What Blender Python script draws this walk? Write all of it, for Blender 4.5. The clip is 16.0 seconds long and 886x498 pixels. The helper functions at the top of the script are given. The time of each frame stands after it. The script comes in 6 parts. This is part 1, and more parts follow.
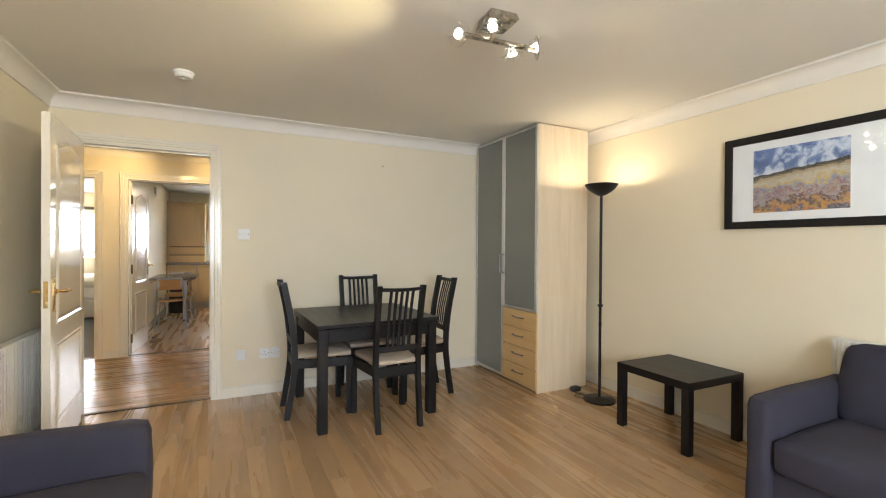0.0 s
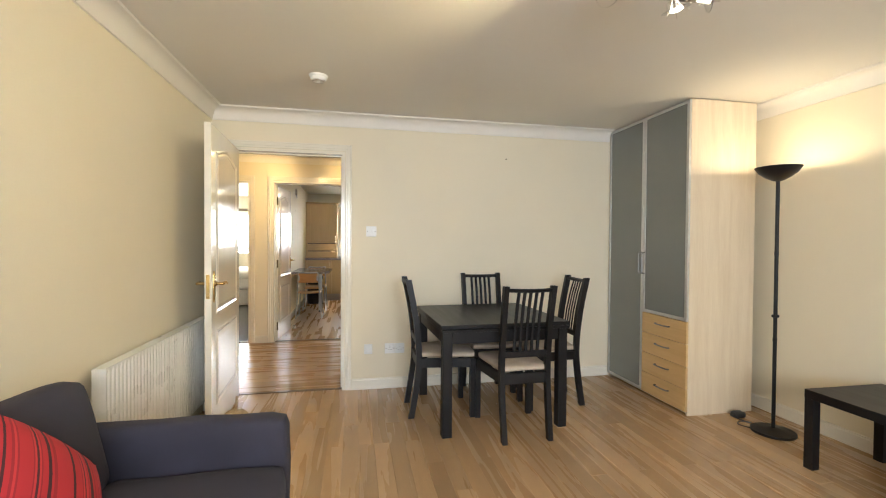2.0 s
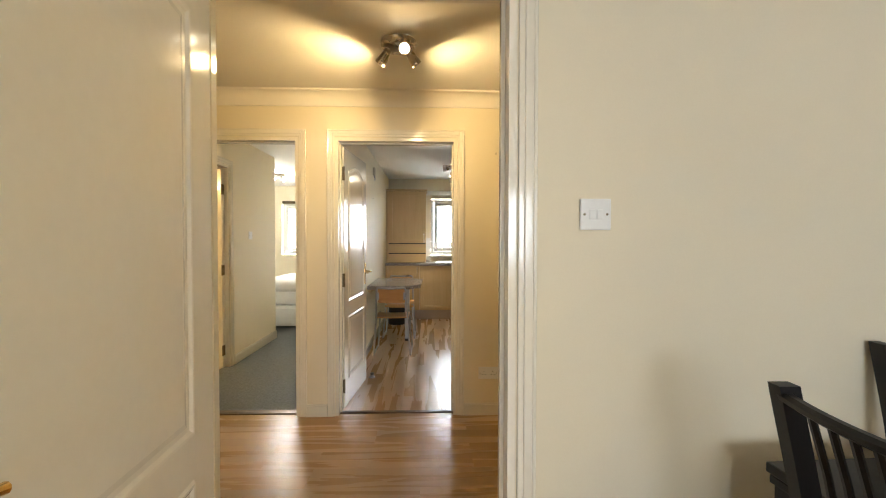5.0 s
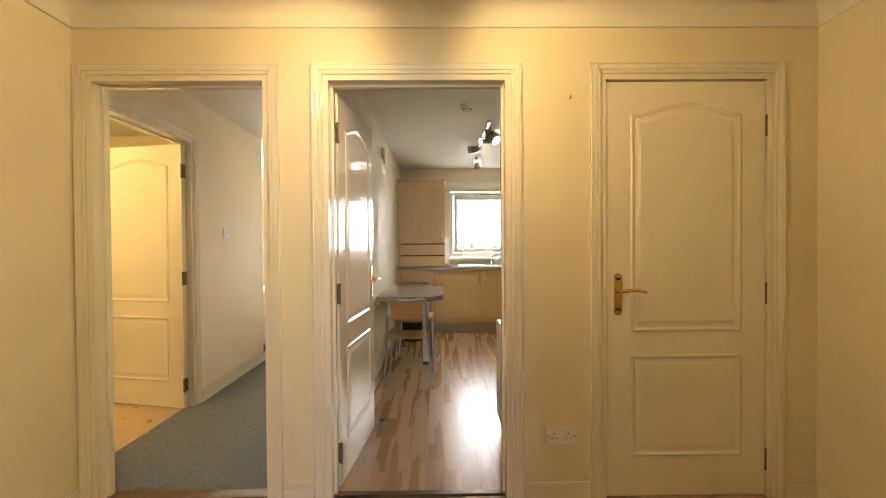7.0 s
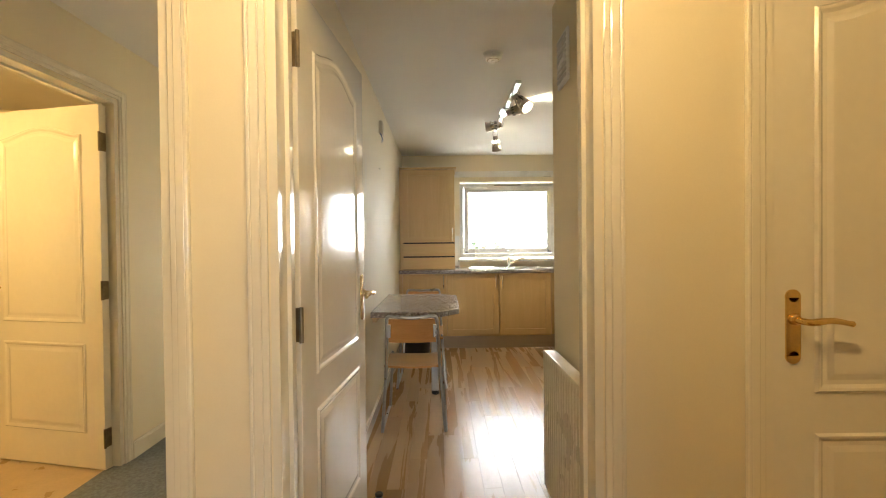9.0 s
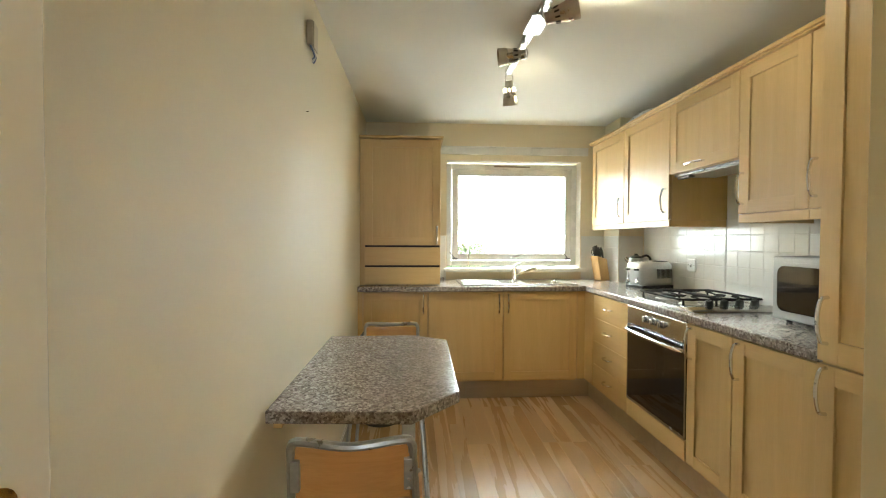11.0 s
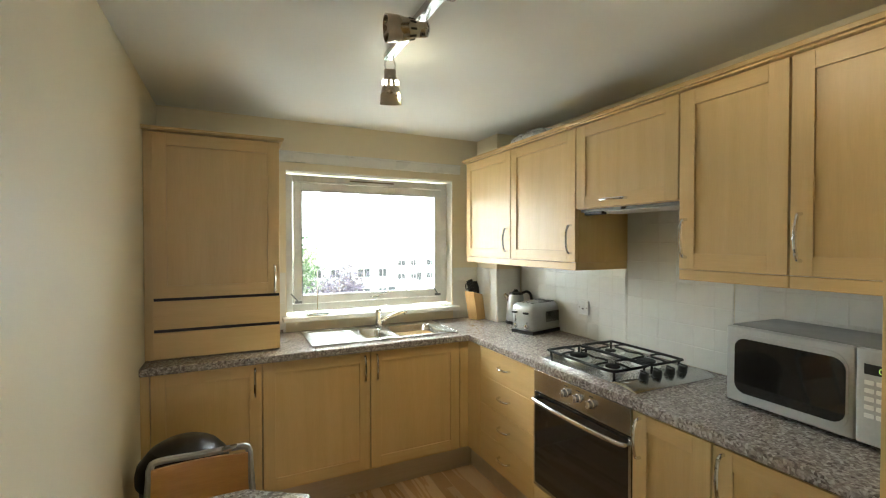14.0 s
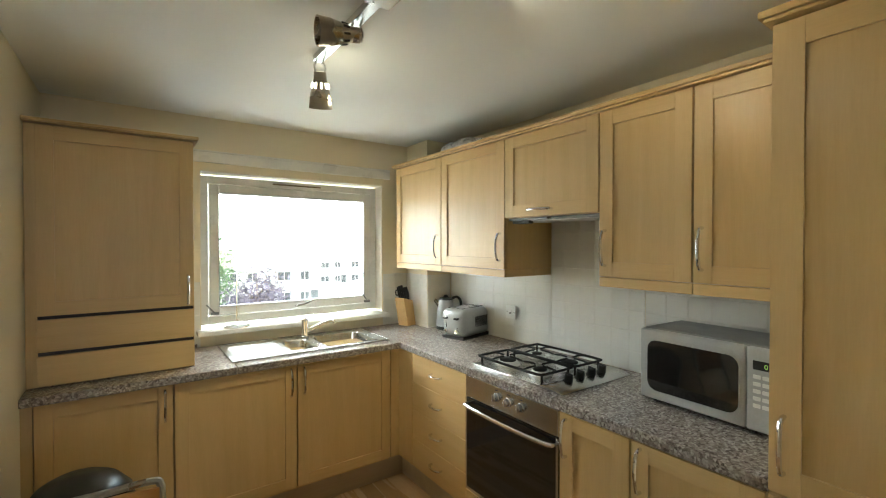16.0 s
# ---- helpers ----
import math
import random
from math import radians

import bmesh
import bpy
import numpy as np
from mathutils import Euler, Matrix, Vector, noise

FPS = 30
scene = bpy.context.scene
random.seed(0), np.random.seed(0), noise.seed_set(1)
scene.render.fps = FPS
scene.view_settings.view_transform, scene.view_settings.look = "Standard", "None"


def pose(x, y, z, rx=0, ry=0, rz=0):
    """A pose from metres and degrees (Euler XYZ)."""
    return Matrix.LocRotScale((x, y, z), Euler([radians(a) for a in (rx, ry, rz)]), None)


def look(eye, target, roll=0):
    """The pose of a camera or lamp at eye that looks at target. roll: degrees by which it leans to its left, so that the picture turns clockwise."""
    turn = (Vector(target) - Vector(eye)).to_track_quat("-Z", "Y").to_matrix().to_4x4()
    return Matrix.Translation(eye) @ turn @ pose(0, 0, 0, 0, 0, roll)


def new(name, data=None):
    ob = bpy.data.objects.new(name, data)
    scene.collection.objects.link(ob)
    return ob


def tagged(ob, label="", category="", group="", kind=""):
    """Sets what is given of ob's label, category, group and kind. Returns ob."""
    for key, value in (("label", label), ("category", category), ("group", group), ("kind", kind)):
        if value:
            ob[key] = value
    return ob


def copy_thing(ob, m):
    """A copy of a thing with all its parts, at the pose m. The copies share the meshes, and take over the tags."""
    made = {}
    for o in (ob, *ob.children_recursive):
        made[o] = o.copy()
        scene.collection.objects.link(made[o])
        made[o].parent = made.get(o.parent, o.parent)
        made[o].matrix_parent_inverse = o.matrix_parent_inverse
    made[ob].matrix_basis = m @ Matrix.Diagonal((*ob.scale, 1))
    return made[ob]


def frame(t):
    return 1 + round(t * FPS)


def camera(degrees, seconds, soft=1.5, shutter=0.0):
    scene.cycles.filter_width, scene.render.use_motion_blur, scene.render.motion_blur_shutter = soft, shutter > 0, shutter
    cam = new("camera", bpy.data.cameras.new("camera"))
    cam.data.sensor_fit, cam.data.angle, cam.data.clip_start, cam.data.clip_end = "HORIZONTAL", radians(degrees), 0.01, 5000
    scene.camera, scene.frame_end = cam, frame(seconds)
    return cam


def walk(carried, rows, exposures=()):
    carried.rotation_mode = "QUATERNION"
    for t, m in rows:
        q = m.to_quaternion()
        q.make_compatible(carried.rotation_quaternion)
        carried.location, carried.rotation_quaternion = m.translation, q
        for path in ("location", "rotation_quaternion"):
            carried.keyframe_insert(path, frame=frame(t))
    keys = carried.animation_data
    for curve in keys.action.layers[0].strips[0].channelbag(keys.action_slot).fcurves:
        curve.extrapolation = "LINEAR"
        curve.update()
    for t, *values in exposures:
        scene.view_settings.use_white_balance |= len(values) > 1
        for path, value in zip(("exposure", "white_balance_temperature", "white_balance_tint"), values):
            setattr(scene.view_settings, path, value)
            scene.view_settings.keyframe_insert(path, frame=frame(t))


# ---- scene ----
cam = camera(91.1, 16.0, soft=1.1)
PATH = [
    (0, (0.095, 0.43, 1.273), (0.985, 2.221, 1.259), 0.4),
    (0.5, (0.099, 0.45, 1.262), (0.878, 2.292, 1.25), 0.4),
    (1, (0.089, 0.49, 1.271), (0.752, 2.377, 1.251), 0.4),
    (1.5, (0.088, 0.547, 1.275), (0.628, 2.473, 1.248), 0.4),
    (2, (0.087, 0.65, 1.275), (0.483, 2.61, 1.242), 0.4),
    (2.5, (0.071, 0.899, 1.279), (0.293, 2.886, 1.237), 0.3),
    (3, (0.012, 1.338, 1.283), (0.13, 3.334, 1.235), 0.3),
    (3.5, (-0.017, 1.805, 1.298), (0.079, 3.802, 1.247), 0.4),
    (4, (-0.045, 2.314, 1.322), (0.031, 4.311, 1.26), 0.2),
    (4.5, (-0.132, 2.783, 1.33), (-0.091, 4.782, 1.267), 0.1),
    (5, (-0.244, 3.226, 1.289), (-0.181, 5.225, 1.245), 0.1),
    (5.2, (-0.238, 3.405, 1.278), (-0.194, 5.404, 1.243), 0.2),
    (7.3, (-0.422, 4.419, 1.219), (-0.402, 6.419, 1.196), -0.4),
    (7.5, (-0.437, 4.474, 1.214), (-0.411, 6.474, 1.193), -0.6),
    (8, (-0.435, 4.647, 1.222), (-0.423, 6.647, 1.199), -0.5),
    (8.5, (-0.465, 4.914, 1.212), (-0.453, 6.913, 1.19), -0.6),
    (10.8, (-0.49, 6.649, 1.254), (-0.399, 8.647, 1.209), 0.3),
    (11, (-0.492, 6.81, 1.278), (-0.37, 8.806, 1.233), 0.2),
    (11.5, (-0.451, 7.15, 1.333), (-0.265, 9.14, 1.291), 0.1),
    (12, (-0.443, 7.363, 1.401), (-0.17, 9.344, 1.362), -0.0),
    (12.5, (-0.467, 7.518, 1.447), (-0.036, 9.471, 1.413), 0.1),
    (13, (-0.499, 7.61, 1.48), (0.106, 9.517, 1.447), 0.0),
    (13.5, (-0.52, 7.662, 1.501), (0.228, 9.517, 1.47), 0.0),
    (14, (-0.533, 7.694, 1.515), (0.334, 9.496, 1.483), -0.0),
    (14.5, (-0.54, 7.708, 1.526), (0.414, 9.465, 1.495), 0.0),
    (15, (-0.542, 7.716, 1.535), (0.489, 9.429, 1.507), -0.0),
    (15.5, (-0.555, 7.723, 1.552), (0.553, 9.388, 1.519), -0.0),
    (16, (-0.556, 7.723, 1.55), (0.605, 9.352, 1.524), 0.0),
]
EXPOSURES = [(0.0, -0.12, 6000, 7), (2.5, 0.04, 6000, 7), (3.5, 0.04, 6000, 7), (5.0, -0.14, 6000, 6), (7.3, 0.0, 6400, 7), (8.5, 0.0, 6400, 7), (11.0, 0.06, 6200, -2), (12.5, -0.15, 6100, -2), (16.0, -0.43, 6000, -2)]
walk(cam, [(t, look(eye, target, roll)) for t, eye, target, roll in PATH], EXPOSURES)

# ---- world, sun, lamps ----
world = bpy.data.worlds.new("sky")
scene.world = world
world.use_nodes = True
wn = world.node_tree
bg = wn.nodes["Background"]
sky = wn.nodes.new("ShaderNodeTexSky")
sky.sky_type, sky.sun_disc = "NISHITA", False
sky.sun_elevation, sky.sun_rotation = radians(42), radians(150)
sky.air_density, sky.dust_density = 1.0, 3.0
wn.links.new(sky.outputs[0], bg.inputs[0])
bg.inputs[1].default_value = 0.15


def lamp(name, kind, m, energy, color=(1, 1, 1), size=0.05, size_y=0.0, spread=0.0):
    data = bpy.data.lights.new(name, kind)
    data.energy, data.color = energy, color
    if kind == "AREA":
        data.shape, data.size, data.size_y = "RECTANGLE", size, size_y
        if spread:
            data.spread = radians(spread)
    elif kind == "SUN":
        data.angle = radians(size)
    else:
        data.shadow_soft_size = size
        if kind == "SPOT":
            data.spot_size, data.spot_blend = radians(spread or 100), 0.7
    ob = new(name, data)
    ob.matrix_world = m
    return ob


DAY = (0.89, 0.93, 1.0)
lamp("sun", "SUN", look((0, 0, 20), (2.2, 4.0, 15.0)), 5.0, (1.0, 0.95, 0.88), 10)
# daylight in the window opening behind the walk; the kitchen and bedroom windows face the bright sky backdrop
lamp("window_light_living", "AREA", look((0.45, -1.35, 1.5), (1.45, 2.0, 1.10)), 118, DAY, 2.1, 1.2)
# electric lamps that are lit
lamp("uplighter_bulb", "POINT", pose(2.865, 3.07, 1.768), 10, (1.0, 0.78, 0.50), 0.03)
lamp("bedroom_bulb", "POINT", pose(-2.68, 10.30, 2.16), 70, (1.0, 0.90, 0.74), 0.08)
lamp("bathroom_bulb", "POINT", pose(-3.25, 6.72, 1.95), 30, (1.0, 0.66, 0.27), 0.08)

# ---- materials ----


def material(name):
    m = bpy.data.materials.new(name)
    m.use_nodes = True
    nt = m.node_tree
    return m, nt, nt.nodes["Principled BSDF"]


def node(nt, kind, **values):
    n = nt.nodes.new(kind)
    for k, v in values.items():
        n.inputs[k].default_value = v
    return n


def rgba(c):
    return (c[0], c[1], c[2], 1.0)


def surface(name, c0, c1, rough=0.5, metal=0.0, scale=8.0, fine=90.0, bump=0.15, spread=(0.35, 0.65), coat=0.0, stretch=(1, 1, 1), rough_var=0.1, depth=0.002):
    """A surface with broad mottling between two colours, fine grain in the relief and a gloss that varies."""
    m, nt, p = material(name)
    tc = nt.nodes.new("ShaderNodeTexCoord")
    mp = nt.nodes.new("ShaderNodeMapping")
    mp.inputs["Scale"].default_value = stretch
    nt.links.new(tc.outputs["Object"], mp.inputs[0])
    big = node(nt, "ShaderNodeTexNoise", Scale=scale, Detail=4.0)
    small = node(nt, "ShaderNodeTexNoise", Scale=fine, Detail=3.0)
    for n in (big, small):
        nt.links.new(mp.outputs[0], n.inputs["Vector"])
    mixf = nt.nodes.new("ShaderNodeMath")
    mixf.operation = "MULTIPLY_ADD"
    nt.links.new(small.outputs[0], mixf.inputs[0])
    mixf.inputs[1].default_value = 0.35
    add = nt.nodes.new("ShaderNodeMath")
    add.operation = "MULTIPLY"
    nt.links.new(big.outputs[0], add.inputs[0])
    add.inputs[1].default_value = 0.65
    nt.links.new(add.outputs[0], mixf.inputs[2])
    ramp = nt.nodes.new("ShaderNodeValToRGB")
    ramp.color_ramp.elements[0].position, ramp.color_ramp.elements[1].position = spread
    ramp.color_ramp.elements[0].color, ramp.color_ramp.elements[1].color = rgba(c0), rgba(c1)
    nt.links.new(mixf.outputs[0], ramp.inputs[0])
    nt.links.new(ramp.outputs[0], p.inputs["Base Color"])
    rr = nt.nodes.new("ShaderNodeMapRange")
    nt.links.new(big.outputs[0], rr.inputs[0])
    rr.inputs[1].default_value, rr.inputs[2].default_value = 0.3, 0.7
    rr.inputs[3].default_value, rr.inputs[4].default_value = max(0.02, rough - rough_var), min(1.0, rough + rough_var)
    nt.links.new(rr.outputs[0], p.inputs["Roughness"])
    p.inputs["Metallic"].default_value = metal
    p.inputs["Coat Weight"].default_value = coat
    if bump:
        b = node(nt, "ShaderNodeBump", Strength=bump, Distance=depth)
        nt.links.new(small.outputs[0], b.inputs["Height"])
        nt.links.new(b.outputs[0], p.inputs["Normal"])
    return m


def wood(name, c0, c1, rough=0.4, along="Z", bands=5.0, vary=0.12, coat=0.0, bump=0.1, figure=1.0, span=(0.32, 0.66)):
    """Wood or foil with long grain; each piece is offset and toned by its own random number."""
    m, nt, p = material(name)
    tc = nt.nodes.new("ShaderNodeTexCoord")
    info = nt.nodes.new("ShaderNodeObjectInfo")
    off = nt.nodes.new("ShaderNodeVectorMath")
    off.operation = "MULTIPLY_ADD"
    comb = nt.nodes.new("ShaderNodeCombineXYZ")
    for i in range(3):
        nt.links.new(info.outputs["Random"], comb.inputs[i])
    nt.links.new(comb.outputs[0], off.inputs[0])
    off.inputs[1].default_value = (37.0, 53.0, 71.0)
    nt.links.new(tc.outputs["Object"], off.inputs[2])
    mp = nt.nodes.new("ShaderNodeMapping")
    long = 0.07
    mp.inputs["Scale"].default_value = {"X": (long, 1, 1), "Y": (1, long, 1), "Z": (1, 1, long)}[along]
    nt.links.new(off.outputs[0], mp.inputs[0])
    broad = node(nt, "ShaderNodeTexNoise", Scale=bands * 4, Detail=5.0, Distortion=1.2 * figure)
    fine = node(nt, "ShaderNodeTexNoise", Scale=220.0, Detail=2.0)
    for n in (broad, fine):
        nt.links.new(mp.outputs[0], n.inputs["Vector"])
    mix = nt.nodes.new("ShaderNodeMath")
    mix.operation = "MULTIPLY_ADD"
    nt.links.new(fine.outputs[0], mix.inputs[0])
    mix.inputs[1].default_value = 0.3
    sc = nt.nodes.new("ShaderNodeMath")
    sc.operation = "MULTIPLY"
    sc.inputs[1].default_value = 0.7
    nt.links.new(broad.outputs[0], sc.inputs[0])
    nt.links.new(sc.outputs[0], mix.inputs[2])
    ramp = nt.nodes.new("ShaderNodeValToRGB")
    ramp.color_ramp.elements[0].position, ramp.color_ramp.elements[1].position = span
    ramp.color_ramp.elements[0].color, ramp.color_ramp.elements[1].color = rgba(c0), rgba(c1)
    nt.links.new(mix.outputs[0], ramp.inputs[0])
    hsv = nt.nodes.new("ShaderNodeHueSaturation")
    tone = nt.nodes.new("ShaderNodeMapRange")
    nt.links.new(info.outputs["Random"], tone.inputs[0])
    tone.inputs[3].default_value, tone.inputs[4].default_value = 1 - vary, 1 + vary
    nt.links.new(tone.outputs[0], hsv.inputs["Value"])
    nt.links.new(ramp.outputs[0], hsv.inputs["Color"])
    nt.links.new(hsv.outputs[0], p.inputs["Base Color"])
    rr = nt.nodes.new("ShaderNodeMapRange")
    nt.links.new(broad.outputs[0], rr.inputs[0])
    rr.inputs[3].default_value, rr.inputs[4].default_value = rough - 0.07, rough + 0.1
    nt.links.new(rr.outputs[0], p.inputs["Roughness"])
    p.inputs["Coat Weight"].default_value = coat
    b = node(nt, "ShaderNodeBump", Strength=bump, Distance=0.001)
    nt.links.new(fine.outputs[0], b.inputs["Height"])
    nt.links.new(b.outputs[0], p.inputs["Normal"])
    return m


def speckle(name, colors, scale=160.0, rough=0.3):
    """Granite-look laminate: small cells in several tones with soft larger clouds."""
    m, nt, p = material(name)
    tc = nt.nodes.new("ShaderNodeTexCoord")
    vor = node(nt, "ShaderNodeTexVoronoi", Scale=scale)
    noi = node(nt, "ShaderNodeTexNoise", Scale=scale * 0.45, Detail=5.0, Roughness=0.7)
    nt.links.new(tc.outputs["Object"], vor.inputs["Vector"])
    nt.links.new(tc.outputs["Object"], noi.inputs["Vector"])
    sep = nt.nodes.new("ShaderNodeSeparateColor")
    nt.links.new(vor.outputs["Color"], sep.inputs[0])
    mix = nt.nodes.new("ShaderNodeMath")
    mix.operation = "MULTIPLY_ADD"
    nt.links.new(sep.outputs[0], mix.inputs[0])
    mix.inputs[1].default_value = 0.45
    sc = nt.nodes.new("ShaderNodeMath")
    sc.operation = "MULTIPLY"
    sc.inputs[1].default_value = 0.6
    nt.links.new(noi.outputs[0], sc.inputs[0])
    nt.links.new(sc.outputs[0], mix.inputs[2])
    ramp = nt.nodes.new("ShaderNodeValToRGB")
    els = ramp.color_ramp.elements
    els[0].position, els[0].color = 0.25, rgba(colors[0])
    els[1].position, els[1].color = 0.8, rgba(colors[-1])
    for i, c in enumerate(colors[1:-1]):
        e = els.new(0.25 + 0.55 * (i + 1) / (len(colors) - 1))
        e.color = rgba(c)
    nt.links.new(mix.outputs[0], ramp.inputs[0])
    nt.links.new(ramp.outputs[0], p.inputs["Base Color"])
    p.inputs["Roughness"].default_value = rough
    return m


def glow(name, color, strength):
    m, nt, p = material(name)
    p.inputs["Base Color"].default_value = rgba(color)
    p.inputs["Emission Color"].default_value = rgba(color)
    p.inputs["Emission Strength"].default_value = strength
    return m


def clear_glass(name, color=(1, 1, 1), rough=0.0):
    m, nt, p = material(name)
    p.inputs["Base Color"].default_value = rgba(color)
    p.inputs["Transmission Weight"].default_value = 1.0
    p.inputs["Roughness"].default_value = rough
    p.inputs["IOR"].default_value = 1.45
    return m


M_WALL = surface("cream_emulsion", (0.77, 0.69, 0.515), (0.805, 0.725, 0.55), 0.62, scale=1.6, fine=260, bump=0.12, depth=0.0006)
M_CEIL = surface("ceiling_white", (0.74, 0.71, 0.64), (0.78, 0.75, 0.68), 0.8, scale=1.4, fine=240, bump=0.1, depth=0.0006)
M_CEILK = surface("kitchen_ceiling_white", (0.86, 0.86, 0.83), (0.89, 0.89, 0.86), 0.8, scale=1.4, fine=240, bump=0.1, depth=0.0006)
M_COVE = surface("coving_white", (0.78, 0.74, 0.66), (0.82, 0.78, 0.70), 0.6, scale=3, fine=200, bump=0.06, depth=0.0006)
M_GLOSS = surface("gloss_cream_paint", (0.79, 0.74, 0.62), (0.83, 0.78, 0.66), 0.16, scale=3, fine=60, bump=0.10, rough_var=0.05, coat=0.3, depth=0.0008)
M_DOOR = surface("door_gloss_paint", (0.79, 0.74, 0.63), (0.83, 0.78, 0.67), 0.15, scale=3, fine=38, bump=0.22, rough_var=0.05, coat=0.4, depth=0.001)
M_CARPET = surface("grey_carpet", (0.10, 0.11, 0.12), (0.24, 0.26, 0.27), 0.95, scale=60, fine=420, bump=0.8, spread=(0.3, 0.7), depth=0.004)
M_VINYL = surface("beige_vinyl", (0.50, 0.36, 0.20), (0.60, 0.45, 0.27), 0.35, scale=9, fine=70, bump=0.05)
M_LAM = wood("oak_laminate", (0.355, 0.223, 0.11), (0.47, 0.306, 0.158), 0.26, along="Y", bands=2.6, vary=0.14, coat=0.0, bump=0.04, figure=0.6, span=(0.2, 0.8))
M_JOINT = surface("floor_underlay", (0.12, 0.07, 0.03), (0.16, 0.09, 0.04), 0.8)
M_BLACK = wood("black_brown_wood", (0.006, 0.0055, 0.006), (0.012, 0.011, 0.011), 0.42, along="Z", bands=5, vary=0.1)
M_BLACKX = wood("black_brown_top", (0.007, 0.0065, 0.007), (0.014, 0.013, 0.013), 0.34, along="Y", bands=5, vary=0.1)
M_SEAT = surface("beige_seat_cloth", (0.42, 0.34, 0.25), (0.52, 0.43, 0.33), 0.9, scale=14, fine=500, bump=0.5, depth=0.001)
M_SOFA = surface("grey_violet_sofa_cloth", (0.023, 0.0215, 0.034), (0.039, 0.0365, 0.055), 0.92, scale=7, fine=420, bump=0.6, depth=0.0015)
M_BIRCH = wood("birch_veneer", (0.66, 0.53, 0.36), (0.76, 0.64, 0.46), 0.4, along="Z", bands=4, vary=0.03)
M_HONEY = wood("honey_drawer_front", (0.60, 0.38, 0.15), (0.70, 0.47, 0.21), 0.36, along="X", bands=4, vary=0.04)
M_MAPLE = wood("maple_foil", (0.575, 0.388, 0.165), (0.645, 0.452, 0.21), 0.36, along="Z", bands=3, vary=0.03)
M_MAPLEH = wood("maple_foil_across", (0.575, 0.388, 0.165), (0.645, 0.452, 0.21), 0.36, along="X", bands=3, vary=0.03)
M_ALU = surface("brushed_aluminium", (0.56, 0.56, 0.54), (0.66, 0.66, 0.63), 0.42, 0.7, scale=20, fine=300, bump=0.05)
M_STEEL = surface("stainless_steel", (0.55, 0.55, 0.54), (0.66, 0.66, 0.64), 0.24, 1.0, scale=12, fine=300, bump=0.0, rough_var=0.04)
M_NICKEL = surface("satin_nickel", (0.42, 0.38, 0.32), (0.52, 0.47, 0.40), 0.3, 1.0, scale=20, fine=200, bump=0.04)
M_CHROME = surface("chrome", (0.72, 0.72, 0.72), (0.80, 0.80, 0.80), 0.09, 1.0, scale=6, bump=0.0, rough_var=0.04)
M_BRASS = surface("brass", (0.68, 0.47, 0.18), (0.78, 0.56, 0.25), 0.2, 1.0, scale=14, bump=0.03)
M_HINGE = surface("aged_hinge_metal", (0.13, 0.10, 0.06), (0.22, 0.17, 0.10), 0.4, 0.8, scale=30)
M_FROST = surface("frosted_glass", (0.18, 0.19, 0.175), (0.20, 0.21, 0.19), 0.15, scale=2, fine=300, bump=0.0, rough_var=0.01, coat=0.5)
M_WHITE = surface("white_plastic", (0.80, 0.80, 0.78), (0.84, 0.84, 0.82), 0.35, scale=6, bump=0.02)
M_UPVC = surface("white_window_paint", (0.76, 0.75, 0.71), (0.82, 0.81, 0.77), 0.3, scale=5, bump=0.04)
M_RAD = surface("radiator_enamel", (0.74, 0.72, 0.66), (0.80, 0.78, 0.72), 0.32, scale=4, bump=0.03)
M_DARK = surface("black_plastic", (0.012, 0.012, 0.012), (0.024, 0.024, 0.024), 0.4, scale=12)
M_LAMP = surface("black_lamp_paint", (0.006, 0.006, 0.006), (0.011, 0.011, 0.011), 0.4, scale=12, bump=0.0)
M_IRON = surface("cast_iron", (0.006, 0.006, 0.007), (0.014, 0.014, 0.015), 0.68, scale=30, fine=300, bump=0.2)
M_TOP = speckle("grey_granite_laminate", [(0.10, 0.08, 0.07), (0.22, 0.185, 0.165), (0.33, 0.29, 0.265), (0.52, 0.48, 0.44)], 135.0, 0.17)
M_TILE = surface("white_glazed_tile", (0.79, 0.785, 0.75), (0.83, 0.825, 0.79), 0.16, scale=5, fine=20, bump=0.1, rough_var=0.04, coat=0.1, depth=0.001)
M_GROUT = surface("grout", (0.74, 0.73, 0.69), (0.79, 0.78, 0.74), 0.85, fine=300)
M_OVEN = surface("dark_oven_glass", (0.010, 0.009, 0.008), (0.014, 0.012, 0.011), 0.06, scale=4, bump=0.0, rough_var=0.02, coat=0.5)
M_PLY = wood("orange_plywood", (0.50, 0.25, 0.08), (0.62, 0.33, 0.12), 0.33, along="X", bands=4, vary=0.05, coat=0.2)
M_TUBE = surface("silver_tube", (0.36, 0.36, 0.36), (0.46, 0.46, 0.46), 0.35, 0.85, scale=12, bump=0.02)
M_KNIFEBLOCK = wood("pale_block_wood", (0.55, 0.34, 0.13), (0.66, 0.43, 0.19), 0.45, along="Z")
M_SILVER = surface("silver_appliance", (0.42, 0.43, 0.44), (0.50, 0.51, 0.52), 0.32, 0.55, scale=6, bump=0.0, rough_var=0.03)
M_LINEN = surface("white_linen", (0.76, 0.76, 0.78), (0.84, 0.84, 0.85), 0.9, scale=6, fine=200, bump=0.4, depth=0.004)
M_BAG = surface("crumpled_grey_film", (0.34, 0.36, 0.38), (0.55, 0.57, 0.58), 0.3, scale=20, fine=60, bump=0.4)
M_BULB = glow("lit_bulb", (1.0, 0.88, 0.66), 22.0)
M_BULB_HALL = glow("lit_bulb_hall", (1.0, 0.86, 0.6), 25.0)
